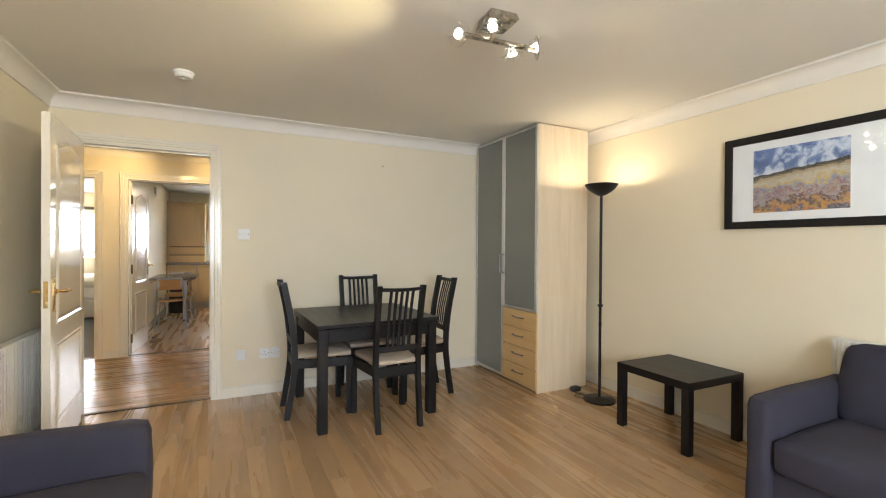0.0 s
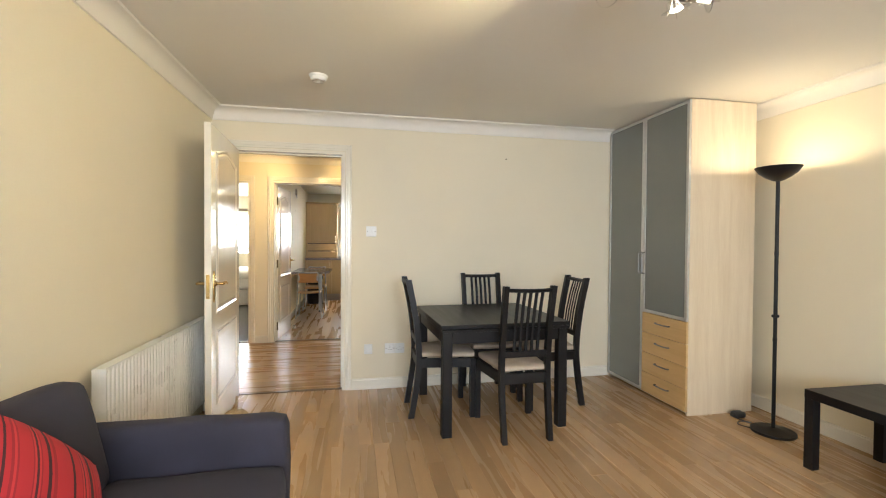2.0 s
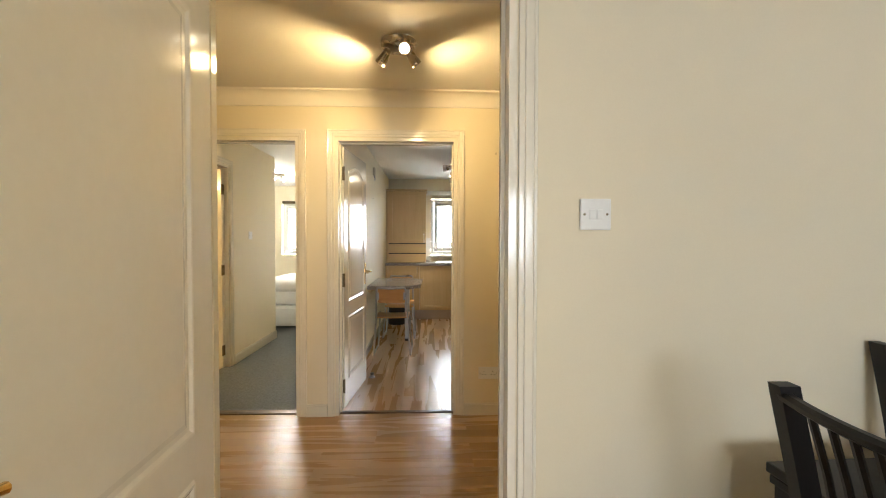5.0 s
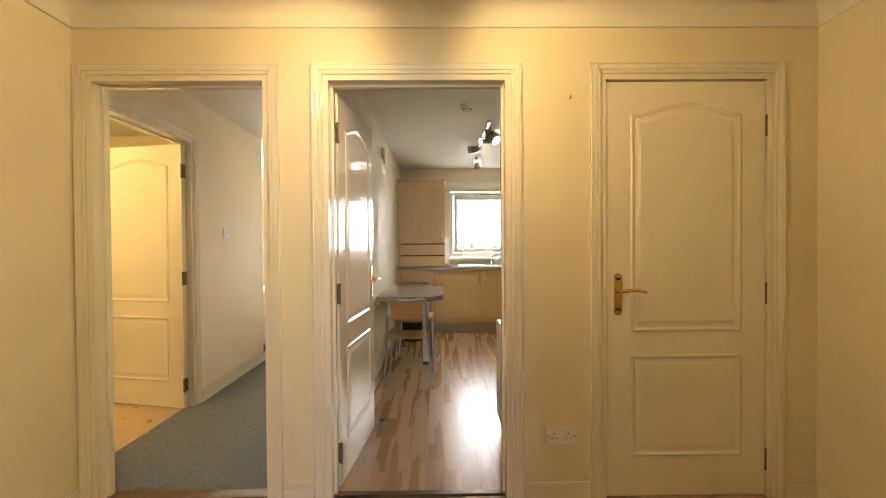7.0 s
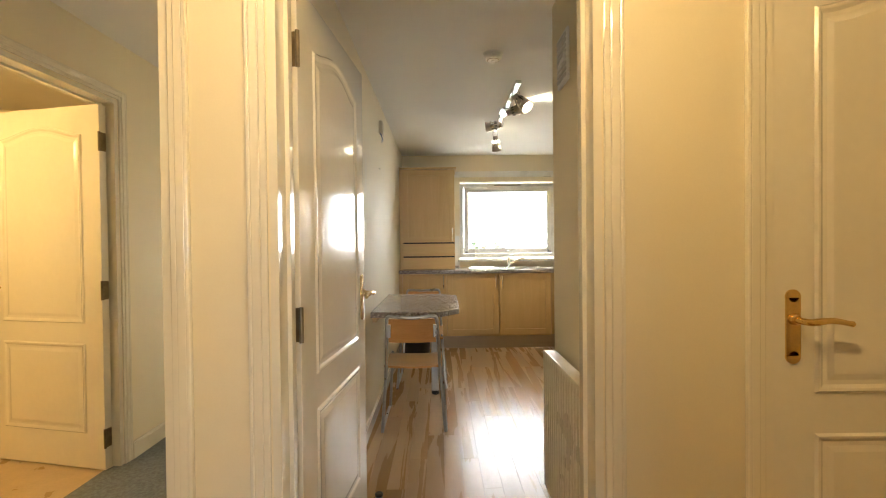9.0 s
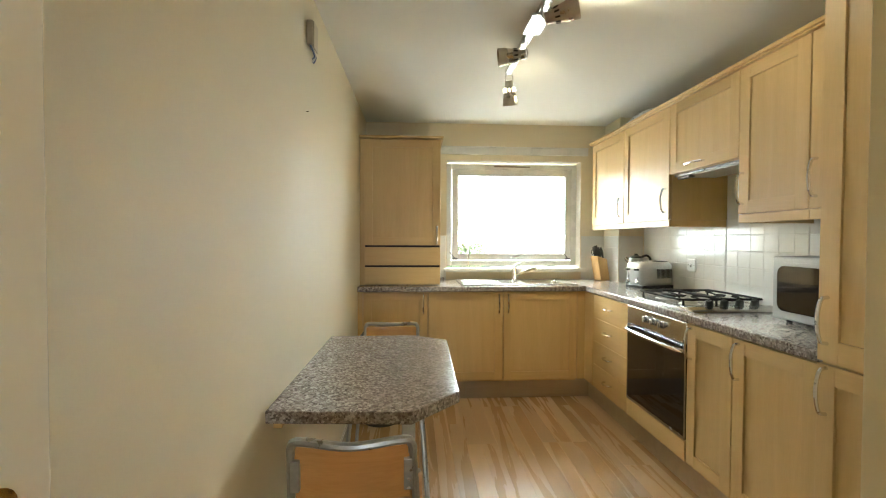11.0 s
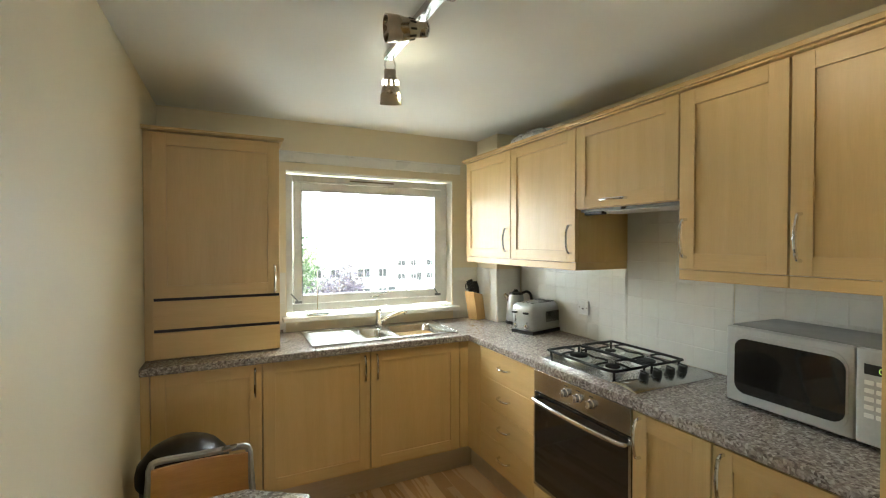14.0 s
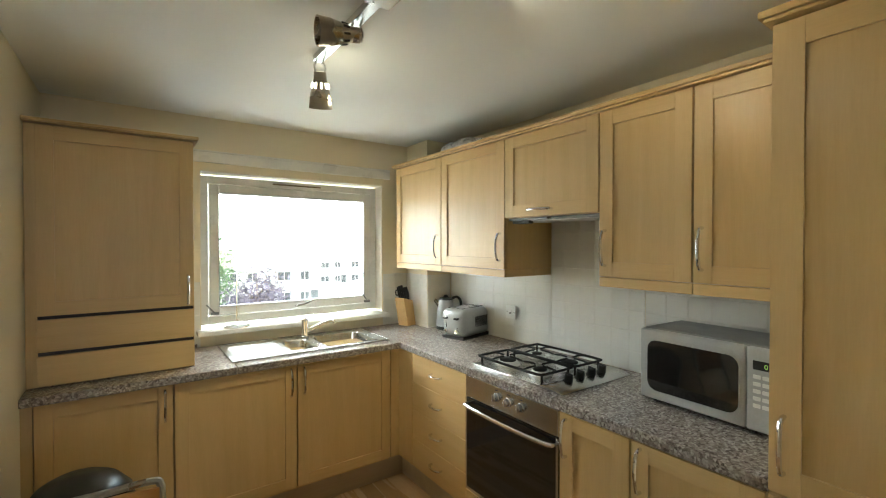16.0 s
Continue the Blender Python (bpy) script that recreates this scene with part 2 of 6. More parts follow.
M_CLEAR = clear_glass("clear_glass")
M_STRAW = surface("woven_straw_rope", (0.34, 0.24, 0.12), (0.56, 0.43, 0.25), 0.85, scale=45, fine=260, bump=0.6, depth=0.003)
M_BARK0 = surface("brown_cord_and_wood", (0.16, 0.10, 0.05), (0.26, 0.17, 0.10), 0.7, scale=30)
M_GUN = surface("grey_handle_metal", (0.20, 0.20, 0.20), (0.28, 0.28, 0.28), 0.35, 0.8, bump=0.0)
M_STRIP = surface("bronze_floor_strip", (0.10, 0.06, 0.03), (0.16, 0.10, 0.05), 0.4, 0.6, scale=20)
M_PALE = surface("pale_silver_plastic", (0.44, 0.45, 0.45), (0.51, 0.52, 0.52), 0.32, 0.25, scale=6, bump=0.0, rough_var=0.03)
M_GREYBODY = surface("grey_appliance_enamel", (0.24, 0.24, 0.24), (0.29, 0.29, 0.29), 0.38, 0.25, scale=9, bump=0.03)
M_PLINTH = wood("plinth_foil", (0.44, 0.34, 0.24), (0.52, 0.42, 0.31), 0.4, along="X", bands=3, vary=0.02)
M_SEATBOX = surface("beige_plastic", (0.56, 0.48, 0.37), (0.62, 0.54, 0.42), 0.4, scale=9, bump=0.02)
M_BLUE = surface("blue_wire_sleeve", (0.10, 0.14, 0.26), (0.16, 0.21, 0.34), 0.5, scale=12)
# near-black colour that stands in for the shade inside drawer gaps
M_GAPSHADE = surface("drawer_gap_painted_shade", (0.02, 0.018, 0.016), (0.03, 0.027, 0.024), 0.6)
for dull in (M_BLACK, M_BLACKX, M_IRON, M_LAMP):
    dull.node_tree.nodes["Principled BSDF"].inputs["Specular IOR Level"].default_value = 0.32

# ---- mesh helpers ----


def part(name, bm, mat, parent=None, label="", smooth=False):
    """One mesh object out of a bmesh, under a thing or a part."""
    me = bpy.data.meshes.new(name)
    bmesh.ops.recalc_face_normals(bm, faces=bm.faces)
    bm.to_mesh(me)
    bm.free()
    if smooth:
        for f in me.polygons:
            f.use_smooth = True
        me.set_sharp_from_angle(angle=radians(38))
    me.materials.append(mat)
    ob = new(name, me)
    if parent:
        ob.parent = parent
    if label:
        ob["label"] = label
    return ob


def thing(name, m, label, category, group=""):
    ob = new(name)
    ob.empty_display_size = 0.1
    ob.matrix_world = m
    return tagged(ob, label, category, group)


def setting(name, bm, mat, label="", smooth=False):
    return tagged(part(name, bm, mat, smooth=smooth), label, "", "", "structure")


def box(bm, x0, x1, y0, y1, z0, z1, bevel=0.0, seg=2, m=None):
    vs = bmesh.ops.create_cube(bm, size=1.0)["verts"]
    for v in vs:
        v.co = Vector((x0 + (v.co.x + 0.5) * (x1 - x0), y0 + (v.co.y + 0.5) * (y1 - y0), z0 + (v.co.z + 0.5) * (z1 - z0)))
    if bevel:
        es = list({e for v in vs for e in v.link_edges})
        r = bmesh.ops.bevel(bm, geom=es, offset=bevel, segments=seg, affect="EDGES", profile=0.5)
        vs = list({v for f in r["faces"] for v in f.verts} | {v for v in vs if v.is_valid})
    if m is not None:
        bmesh.ops.transform(bm, matrix=m, verts=[v for v in vs if v.is_valid])
    return vs


def boxes(*rows, bevel=0.0, seg=2, m=None):
    bm = bmesh.new()
    for r in rows:
        box(bm, *r, bevel=bevel, seg=seg, m=m)
    return bm


def ring_between(bm, a, b):
    n = len(a)
    for i in range(n):
        bm.faces.new((a[i], a[(i + 1) % n], b[(i + 1) % n], b[i]))


def lathe(profile, seg=24, m=None, bm=None):
    """A turned body about z from (radius, height) pairs."""
    bm = bm or bmesh.new()
    m = m or Matrix()
    rings = []
    for r, z in profile:
        rings.append([bm.verts.new(m @ Vector((max(r, 1e-4) * math.cos(2 * math.pi * i / seg), max(r, 1e-4) * math.sin(2 * math.pi * i / seg), z))) for i in range(seg)])
    for a, b in zip(rings, rings[1:]):
        ring_between(bm, a, b)
    bm.faces.new(rings[0][::-1])
    bm.faces.new(rings[-1])
    return bm


def tube(points, radius, seg=10, bm=None, flat=1.0):
    """A round bar swept along points, mitred at the bends."""
    bm = bm or bmesh.new()
    pts = [Vector(p) for p in points]
    up = Vector((0.123, 0.31, 0.94)).normalized()
    rings = []
    for i, p in enumerate(pts):
        d = ((pts[min(i + 1, len(pts) - 1)] - p).normalized() + (p - pts[max(i - 1, 0)]).normalized()).normalized()
        side = d.cross(up)
        side = side.normalized() if side.length > 1e-3 else Vector((1, 0, 0))
        nrm = side.cross(d).normalized()
        up = nrm
        r = radius[i] if isinstance(radius, (list, tuple)) else radius
        rings.append([bm.verts.new(p + r * (math.cos(2 * math.pi * k / seg) * side + flat * math.sin(2 * math.pi * k / seg) * nrm)) for k in range(seg)])
    for a, b in zip(rings, rings[1:]):
        ring_between(bm, a, b)
    bm.faces.new(rings[0][::-1])
    bm.faces.new(rings[-1])
    return bm


def arc(points, steps=6):
    """A smooth line through points (Catmull-Rom)."""
    p = [Vector(q) for q in points]
    p = [2 * p[0] - p[1]] + p + [2 * p[-1] - p[-2]]
    out = []
    for i in range(1, len(p) - 2):
        for s in range(steps):
            t = s / steps
            out.append(0.5 * ((2 * p[i]) + (p[i + 1] - p[i - 1]) * t + (2 * p[i - 1] - 5 * p[i] + 4 * p[i + 1] - p[i + 2]) * t * t + (3 * p[i] - p[i - 1] - 3 * p[i + 1] + p[i + 2]) * t ** 3))
    return out + [p[-2]]


def prism(outline, z0, z1, bm=None, bevel=0.0, m=None):
    """An upright body over a closed outline in x and y."""
    bm = bm or bmesh.new()
    m = m or Matrix()
    lo = [bm.verts.new(m @ Vector((x, y, z0))) for x, y in outline]
    hi = [bm.verts.new(m @ Vector((x, y, z1))) for x, y in outline]
    ring_between(bm, lo, hi)
    bot, top = bm.faces.new(lo[::-1]), bm.faces.new(hi)
    if bevel:
        bmesh.ops.bevel(bm, geom=list(top.edges) + list(bot.edges), offset=bevel, segments=2, affect="EDGES", profile=0.5)
    return bm


def cushion(x0, x1, y0, y1, z0, z1, r=0.05, puff=0.02, seed=0.0, cuts=10):
    """A padded block with rounded edges, fuller in the middle, slightly uneven."""
    bm = bmesh.new()
    bmesh.ops.create_cube(bm, size=2.0)
    bmesh.ops.subdivide_edges(bm, edges=bm.edges, cuts=cuts, use_grid_fill=True)
    c = Vector(((x0 + x1) / 2, (y0 + y1) / 2, (z0 + z1) / 2))
    h = Vector(((x1 - x0) / 2, (y1 - y0) / 2, (z1 - z0) / 2))
    for v in bm.verts:
        u = v.co.copy()
        q = Vector([math.copysign(min(1.0, abs(a)) , a) * hh for a, hh in zip(u, h)])
        core = Vector([max(-hh + r, min(hh - r, a)) for a, hh in zip(q, h)])
        d = q - core
        if d.length > 1e-6:
            q = core + d.normalized() * r
        bulge = (1 - u.x ** 2) * (1 - u.y ** 2) + (1 - u.x ** 2) * (1 - u.z ** 2) + (1 - u.y ** 2) * (1 - u.z ** 2)
        big = max(range(3), key=lambda i: abs(u[i]))
        q[big] += math.copysign(puff * min(1.0, bulge), u[big])
        q += 0.006 * noise.noise_vector(q * 6 + Vector((seed, seed * 2, 0)))
        v.co = c + q
    return bm


# ---- setting ----
CEIL = 2.345       # living room, hall
KCEIL = 2.33       # kitchen
LW, LE, LS, LN = -1.04, 3.18, -1.40, 4.44
HN = 6.39          # hall face of the kitchen wall
KW, KE, KN = -0.945, 1.48, 10.77


def wall(name, axis, a, b, lo, hi, top, openings=(), mat=None, label="cream painted wall"):
    """A wall of thickness a..b across axis, running lo..hi along the other, with openings (from, to, sill, head)."""
    rows, at = [], lo
    for o0, o1, sill, head in sorted(openings):
        if o0 > at:
            rows.append((at, o0, 0.0, top))
        if sill > 0:
            rows.append((o0, o1, 0.0, sill))
        if head < top:
            rows.append((o0, o1, head, top))
        at = o1
    if at < hi:
        rows.append((at, hi, 0.0, top))
    bm = bmesh.new()
    for p, q, z0, z1 in rows:
        if axis == "y":
            box(bm, p, q, a, b, z0, z1)
        else:
            box(bm, a, b, p, q, z0, z1)
    return setting(name, bm, mat or M_WALL, label)


wall("wall_living_north", "y", LN, 4.56, -2.21, 3.30, CEIL, [(-0.905, 0.0, 0, 2.03)])
wall("wall_living_west", "x", LW - 0.12, LW, LS, LN, CEIL)
wall("wall_living_east", "x", LE, LE + 0.12, LS, LN, CEIL)
wall("wall_living_south", "y", LS - 0.12, LS, LW - 0.12, LE + 0.12, CEIL, [(-0.75, 1.65, 0.85, 2.13)])
wall("wall_hall_north", "y", HN, 6.50, -2.37, 1.60, CEIL, [(-2.027, -1.186, 0, 2.02), (-0.924, -0.046, 0, 2.02), (0.388, 1.203, 0, 2.02)])
wall("wall_hall_west", "x", -2.21, -2.09, 4.56, HN, CEIL)
wall("wall_hall_east", "x", 1.42, 1.54, 4.56, HN, CEIL)
wall("wall_kitchen_west", "x", -1.065, KW, 6.50, 12.0, CEIL)
wall("wall_kitchen_east", "x", KE, KE + 0.12, 7.20, KN, CEIL)
wall("wall_kitchen_north", "y", KN, 11.02, KW, KE + 0.12, CEIL, [(-0.22, 1.03, 1.0, 2.0)])
wall("wall_kitchen_passage", "x", 0.07, 0.19, 6.50, 7.20, CEIL)
wall("wall_kitchen_south", "y", 7.20, 7.32, 0.07, KE, CEIL)
wall("wall_cupboard_back", "y", 6.98, 7.08, 0.19, 1.57, CEIL)
wall("wall_lobby_west", "x", -2.37, -2.25, 6.50, 8.95, CEIL, [(6.78, 7.66, 0, 2.02)])
wall("wall_bathroom_north", "y", 8.83, 8.95, -4.2, -2.37, CEIL)
wall("wall_bathroom_west", "x", -4.2, -4.08, 6.44, 12.0, CEIL)
wall("wall_bathroom_south", "y", 6.44, 6.50, -4.2, -2.37, CEIL)
wall("wall_bedroom_north", "y", 12.0, 12.2, -4.2, -0.945, CEIL, [(-3.2, -1.3, 0.98, 2.02)])

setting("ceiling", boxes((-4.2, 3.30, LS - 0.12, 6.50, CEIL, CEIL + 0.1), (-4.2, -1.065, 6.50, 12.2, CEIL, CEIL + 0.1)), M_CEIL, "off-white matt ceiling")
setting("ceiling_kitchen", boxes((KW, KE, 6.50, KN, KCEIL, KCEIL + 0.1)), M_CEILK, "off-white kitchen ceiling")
setting("floor_base", boxes((LW - 0.12, LE + 0.12, LS - 0.12, 4.50, -0.2, -0.012), (-2.21, 1.54, 4.50, 6.475, -0.2, -0.012), (KW, KE, 6.475, KN, -0.2, -0.012)), M_JOINT, "dark joint under the laminate")
setting("floor_carpet", boxes((-4.08, -1.065, 8.95, 12.0, -0.2, 0.004), (-2.31, -1.065, 6.50, 8.95, -0.2, 0.004)), M_CARPET, "mid-grey short pile carpet")
setting("floor_bathroom", boxes((-4.08, -2.31, 6.50, 8.83, -0.2, 0.0)), M_VINYL, "beige vinyl bathroom floor")


def coving(name, p0, p1, inward, drop=0.105, out=0.09):
    """A hollow plaster coving between wall and ceiling."""
    p0, p1, n = Vector((*p0, CEIL)), Vector((*p1, CEIL)), Vector((*inward, 0))
    prof = [(0.0, -drop), (0.012, -drop), (0.014, -drop + 0.012)]
    for i in range(7):
        a = i / 6 * math.pi / 2
        prof.append((0.014 + (out - 0.03) * (1 - math.cos(a)), -drop + 0.012 + (drop - 0.028) * math.sin(a)))
    prof += [(out - 0.004, -0.014), (out, -0.002), (0.0, -0.002)]
    bm = bmesh.new()
    a = [bm.verts.new(p0 + n * u + Vector((0, 0, w))) for u, w in prof]
    b = [bm.verts.new(p1 + n * u + Vector((0, 0, w))) for u, w in prof]
    ring_between(bm, a, b)
    bm.faces.new(a[::-1])
    bm.faces.new(b)
    return setting(name, bm, M_COVE, "white plaster coving", smooth=True)


coving("coving_living_north", (LW, LN), (2.47, LN), (0, -1))
coving("coving_living_west", (LW, LS), (LW, LN), (1, 0))
coving("coving_living_east", (LE, LS), (LE, LN), (-1, 0))
coving("coving_living_south", (LW, LS), (LE, LS), (0, 1))
coving("coving_hall_north", (-2.09, HN), (1.42, HN), (0, -1))
coving("coving_hall_west", (-2.09, 4.56), (-2.09, HN), (1, 0))
coving("coving_hall_east", (1.42, 4.56), (1.42, HN), (-1, 0))
coving("coving_hall_south", (-2.09, 4.56), (1.42, 4.56), (0, 1))


def skirting(name, x0, x1, y0, y1, h=0.095):
    bm = boxes((x0, x1, y0, y1, 0.0, h - 0.012), bevel=0.002)
    cx, cy = (0.004 if abs(x1 - x0) < 0.05 else 0.0), (0.004 if abs(y1 - y0) < 0.05 else 0.0)
    box(bm, x0 + cx, x1 - cx, y0 + cy, y1 - cy, h - 0.0125, h, bevel=0.003)
    return setting(name, bm, M_GLOSS, "cream gloss skirting board")


skirting("baseboard_living_north", 0.058, 2.47, LN - 0.016, LN)
skirting("baseboard_living_west", LW, LW + 0.016, LS, LN - 0.02)
skirting("baseboard_living_east", LE - 0.016, LE, LS, LN)
skirting("baseboard_hall_a", -1.128, -0.982, HN - 0.016, HN, 0.09)
skirting("baseboard_hall_b", 0.012, 0.330, HN - 0.016, HN, 0.09)
skirting("baseboard_hall_c", 1.261, 1.42, HN - 0.016, HN, 0.09)
skirting("baseboard_hall_west", -2.09, -2.074, 4.56, HN)
skirting("baseboard_hall_east", 1.404, 1.42, 4.56, HN - 0.02)
skirting("baseboard_lobby", -2.25, -2.232, 7.72, 8.95, 0.10)
skirting("baseboard_kitchen_west", KW, KW + 0.016, 6.58, 10.1)


def door_frame(name, axis, at, lo, hi, head, depth, side=-1, both=True):
    """Lining, stop and moulded architrave round a doorway; at: the face that is seen, depth: the wall's thickness behind it."""
    root = tagged(new(name), "cream gloss painted door frame", "door frame", "", "structure")
    far = at - side * depth

    def put(nm, rows, bevel=0.0):
        bm = bmesh.new()
        for p0, p1, q0, q1, z0, z1 in rows:
            q0, q1 = min(q0, q1), max(q0, q1)
            if axis == "y":
                box(bm, p0, p1, q0, q1, z0, z1, bevel=bevel)
            else:
                box(bm, q0, q1, p0, p1, z0, z1, bevel=bevel)
        return part(nm, bm, M_GLOSS, root)

    t = 0.022
    put("lining", [(lo, lo + t, at, far, 0, head), (hi - t, hi, at, far, 0, head), (lo + t, hi - t, at, far, head - t, head)])
    mid = at - side * depth * 0.55
    put("door_stop", [(lo + t, lo + t + 0.012, mid, mid - side * 0.03, 0, head - t), (hi - t - 0.012, hi - t, mid, mid - side * 0.03, 0, head - t), (lo + t + 0.012, hi - t - 0.012, mid, mid - side * 0.03, head - t - 0.012, head - t)])
    for face, s in ((at, side), (far, -side)) if both else ((at, side),):
        for k, (u0, u1, th) in enumerate(((0.004, 0.022, 0.010), (0.021, 0.046, 0.014), (0.045, 0.056, 0.016))):
            put("architrave" if k == 0 else "moulding", [
                (lo - u1 + 0.0, lo - u0, face, face + s * th, 0, head + u1),
                (hi + u0, hi + u1, face, face + s * th, 0, head + u1),
                (lo - u0, hi + u0, face, face + s * th, head + u0, head + u1)], 0.003)
    return root


door_frame("door_frame_living", "y", LN, -0.905, 0.0, 2.03, 0.12)
door_frame("door_frame_lobby", "y", HN, -2.027, -1.186, 2.02, 0.11)
door_frame("door_frame_kitchen", "y", HN, -0.924, -0.046, 2.02, 0.11)
door_frame("door_frame_cupboard", "y", HN, 0.388, 1.203, 2.02, 0.11, both=False)
door_frame("door_frame_bathroom", "x", -2.25, 6.78, 7.66, 2.02, 0.12, side=1)


# ---- doors ----
def arch_outline(x0, x1, z0, z1, rise):
    """Panel outline with a shouldered, bowed head."""
    pts = [(x0, z0), (x1, z0), (x1, z1 - rise)]
    n = 16
    for i in range(n + 1):
        u = 1 - i / n
        s = 0.5 - 0.5 * math.cos(2 * math.pi * u)
        pts.append((x0 + (x1 - x0) * u, z1 - rise + rise * s ** 0.75))
    return pts if rise else [(x0, z0), (x1, z0), (x1, z1), (x0, z1)]


def lever_handle(root, x, z, y, out, way, mat=None):
    """Long backplate with a bowed lever; out: -1 or 1 along y, way: -1 or 1 along x."""
    mat = mat or M_BRASS
    h = part("handle", tube(arc([(x, y, z), (x, y + out * 0.05, z), (x + way * 0.012, y + out * 0.056, z), (x + way * 0.06, y + out * 0.056, z + 0.004), (x + way * 0.115, y + out * 0.052, z - 0.006)], 4), [0.009] * 9 + [0.010, 0.009, 0.008, 0.0085, 0.008, 0.0075, 0.007, 0.008], 10), mat, root, "polished brass lever handle", smooth=True)
    y0, y1 = sorted((y, y + out * 0.006))
    bm = boxes((x - 0.02, x + 0.02, y0, y1, z - 0.10, z + 0.06), bevel=0.002)
    lathe([(0.020, 0.0), (0.020, 0.005), (0.014, 0.006)], 20, Matrix.Translation((x, y, z + 0.06)) @ Matrix.Rotation(-out * math.pi / 2, 4, "X"), bm)
    lathe([(0.020, 0.0), (0.020, 0.005), (0.014, 0.006)], 20, Matrix.Translation((x, y, z - 0.10)) @ Matrix.Rotation(-out * math.pi / 2, 4, "X"), bm)
    lathe([(0.015, 0.0), (0.015, 0.016), (0.011, 0.02)], 16, Matrix.Translation((x, y, z)) @ Matrix.Rotation(-out * math.pi / 2, 4, "X"), bm)
    part("backplate", bm, mat, h, smooth=True)
    return h


def door_leaf(name, m, w, h, label, latch_at=1, hinges=True, flip=False):
    """A moulded two-panel door leaf. Local x runs from the hinges to the latch, the faces lie at y 0 and 0.04."""
    root = tagged(new(name), label, "door", "", "structure")
    root.matrix_world = m
    t = 0.04
    part("leaf", boxes((0, w, 0, t, 0.008, h), bevel=0.002), M_DOOR, root)
    sx = 0.115
    for x0, x1, z0, z1, rise in ((sx, w - sx, 0.80, h - 0.10, 0.055), (sx, w - sx, 0.20, 0.69, 0.0)):
        for y, s in ((0.0, -1), (t, 1)):
            out = arch_outline(x0, x1, z0, z1, rise)
            bm = bmesh.new()
            rings = []
            cx, cz = (x0 + x1) / 2, (z0 + z1) / 2
            for inset, hgt in ((0.0, 0.0005), (0.006, 0.007), (0.013, 0.006), (0.022, 0.0008), (0.034, 0.0008), (0.050, 0.0045)):
                ring = []
                for (px, pz) in out:
                    fx, fz = 1 - inset / ((x1 - x0) / 2), 1 - inset / ((z1 - z0) / 2)
                    ring.append(bm.verts.new((cx + (px - cx) * fx, y + s * hgt, cz + (pz - cz) * fz)))
                rings.append(ring)
            for a, b in zip(rings, rings[1:]):
                ring_between(bm, a, b)
            bm.faces.new(rings[-1])
            part("panel", bm, M_DOOR, root)
    hz = 1.0
    lever_handle(root, w - 0.055, hz, 0.0, -1, -1)
    lever_handle(root, w - 0.055, hz, t, 1, -1)
    part("latch", boxes((w - 0.001, w + 0.0025, 0.010, 0.030, hz - 0.09, hz + 0.06), (w, w + 0.010, 0.014, 0.026, hz - 0.012, hz + 0.010), bevel=0.001), M_BRASS, root)
    if hinges:
        for z in (0.18, 0.98, 1.78):
            bm = boxes((-0.0025, 0.0005, 0.004, 0.034, z - 0.05, z + 0.05))
            lathe([(0.0065, -0.052), (0.0065, 0.052)], 10, Matrix.Translation((-0.004, t + 0.003 if not flip else -0.003, z)), bm)
            part("hinge", bm, M_HINGE, root)
    return root


# living room door stands open into the room, the kitchen door along the kitchen wall, the bathroom door ajar, the cupboard shut
door_leaf("door_1", pose(-0.842, 4.43, 0, 0, 0, -86.7) @ pose(0, -0.035, 0), 0.855, 2.005, "cream gloss panelled door, standing open", hinges=False)
door_leaf("door_2", pose(-0.884, 6.508, 0, 0, 0, 85.0), 0.715, 1.98, "cream gloss panelled kitchen door, standing open", flip=True)
door_leaf("door_3", pose(1.178, HN + 0.050, 0, 0, 0, 180), 0.765, 1.99, "cream gloss panelled cupboard door, shut", flip=False)
door_leaf("door_4", pose(-2.285, 7.625, 0, 0, 0, 168), 0.80, 1.98, "cream gloss panelled bathroom door, half open", flip=False)


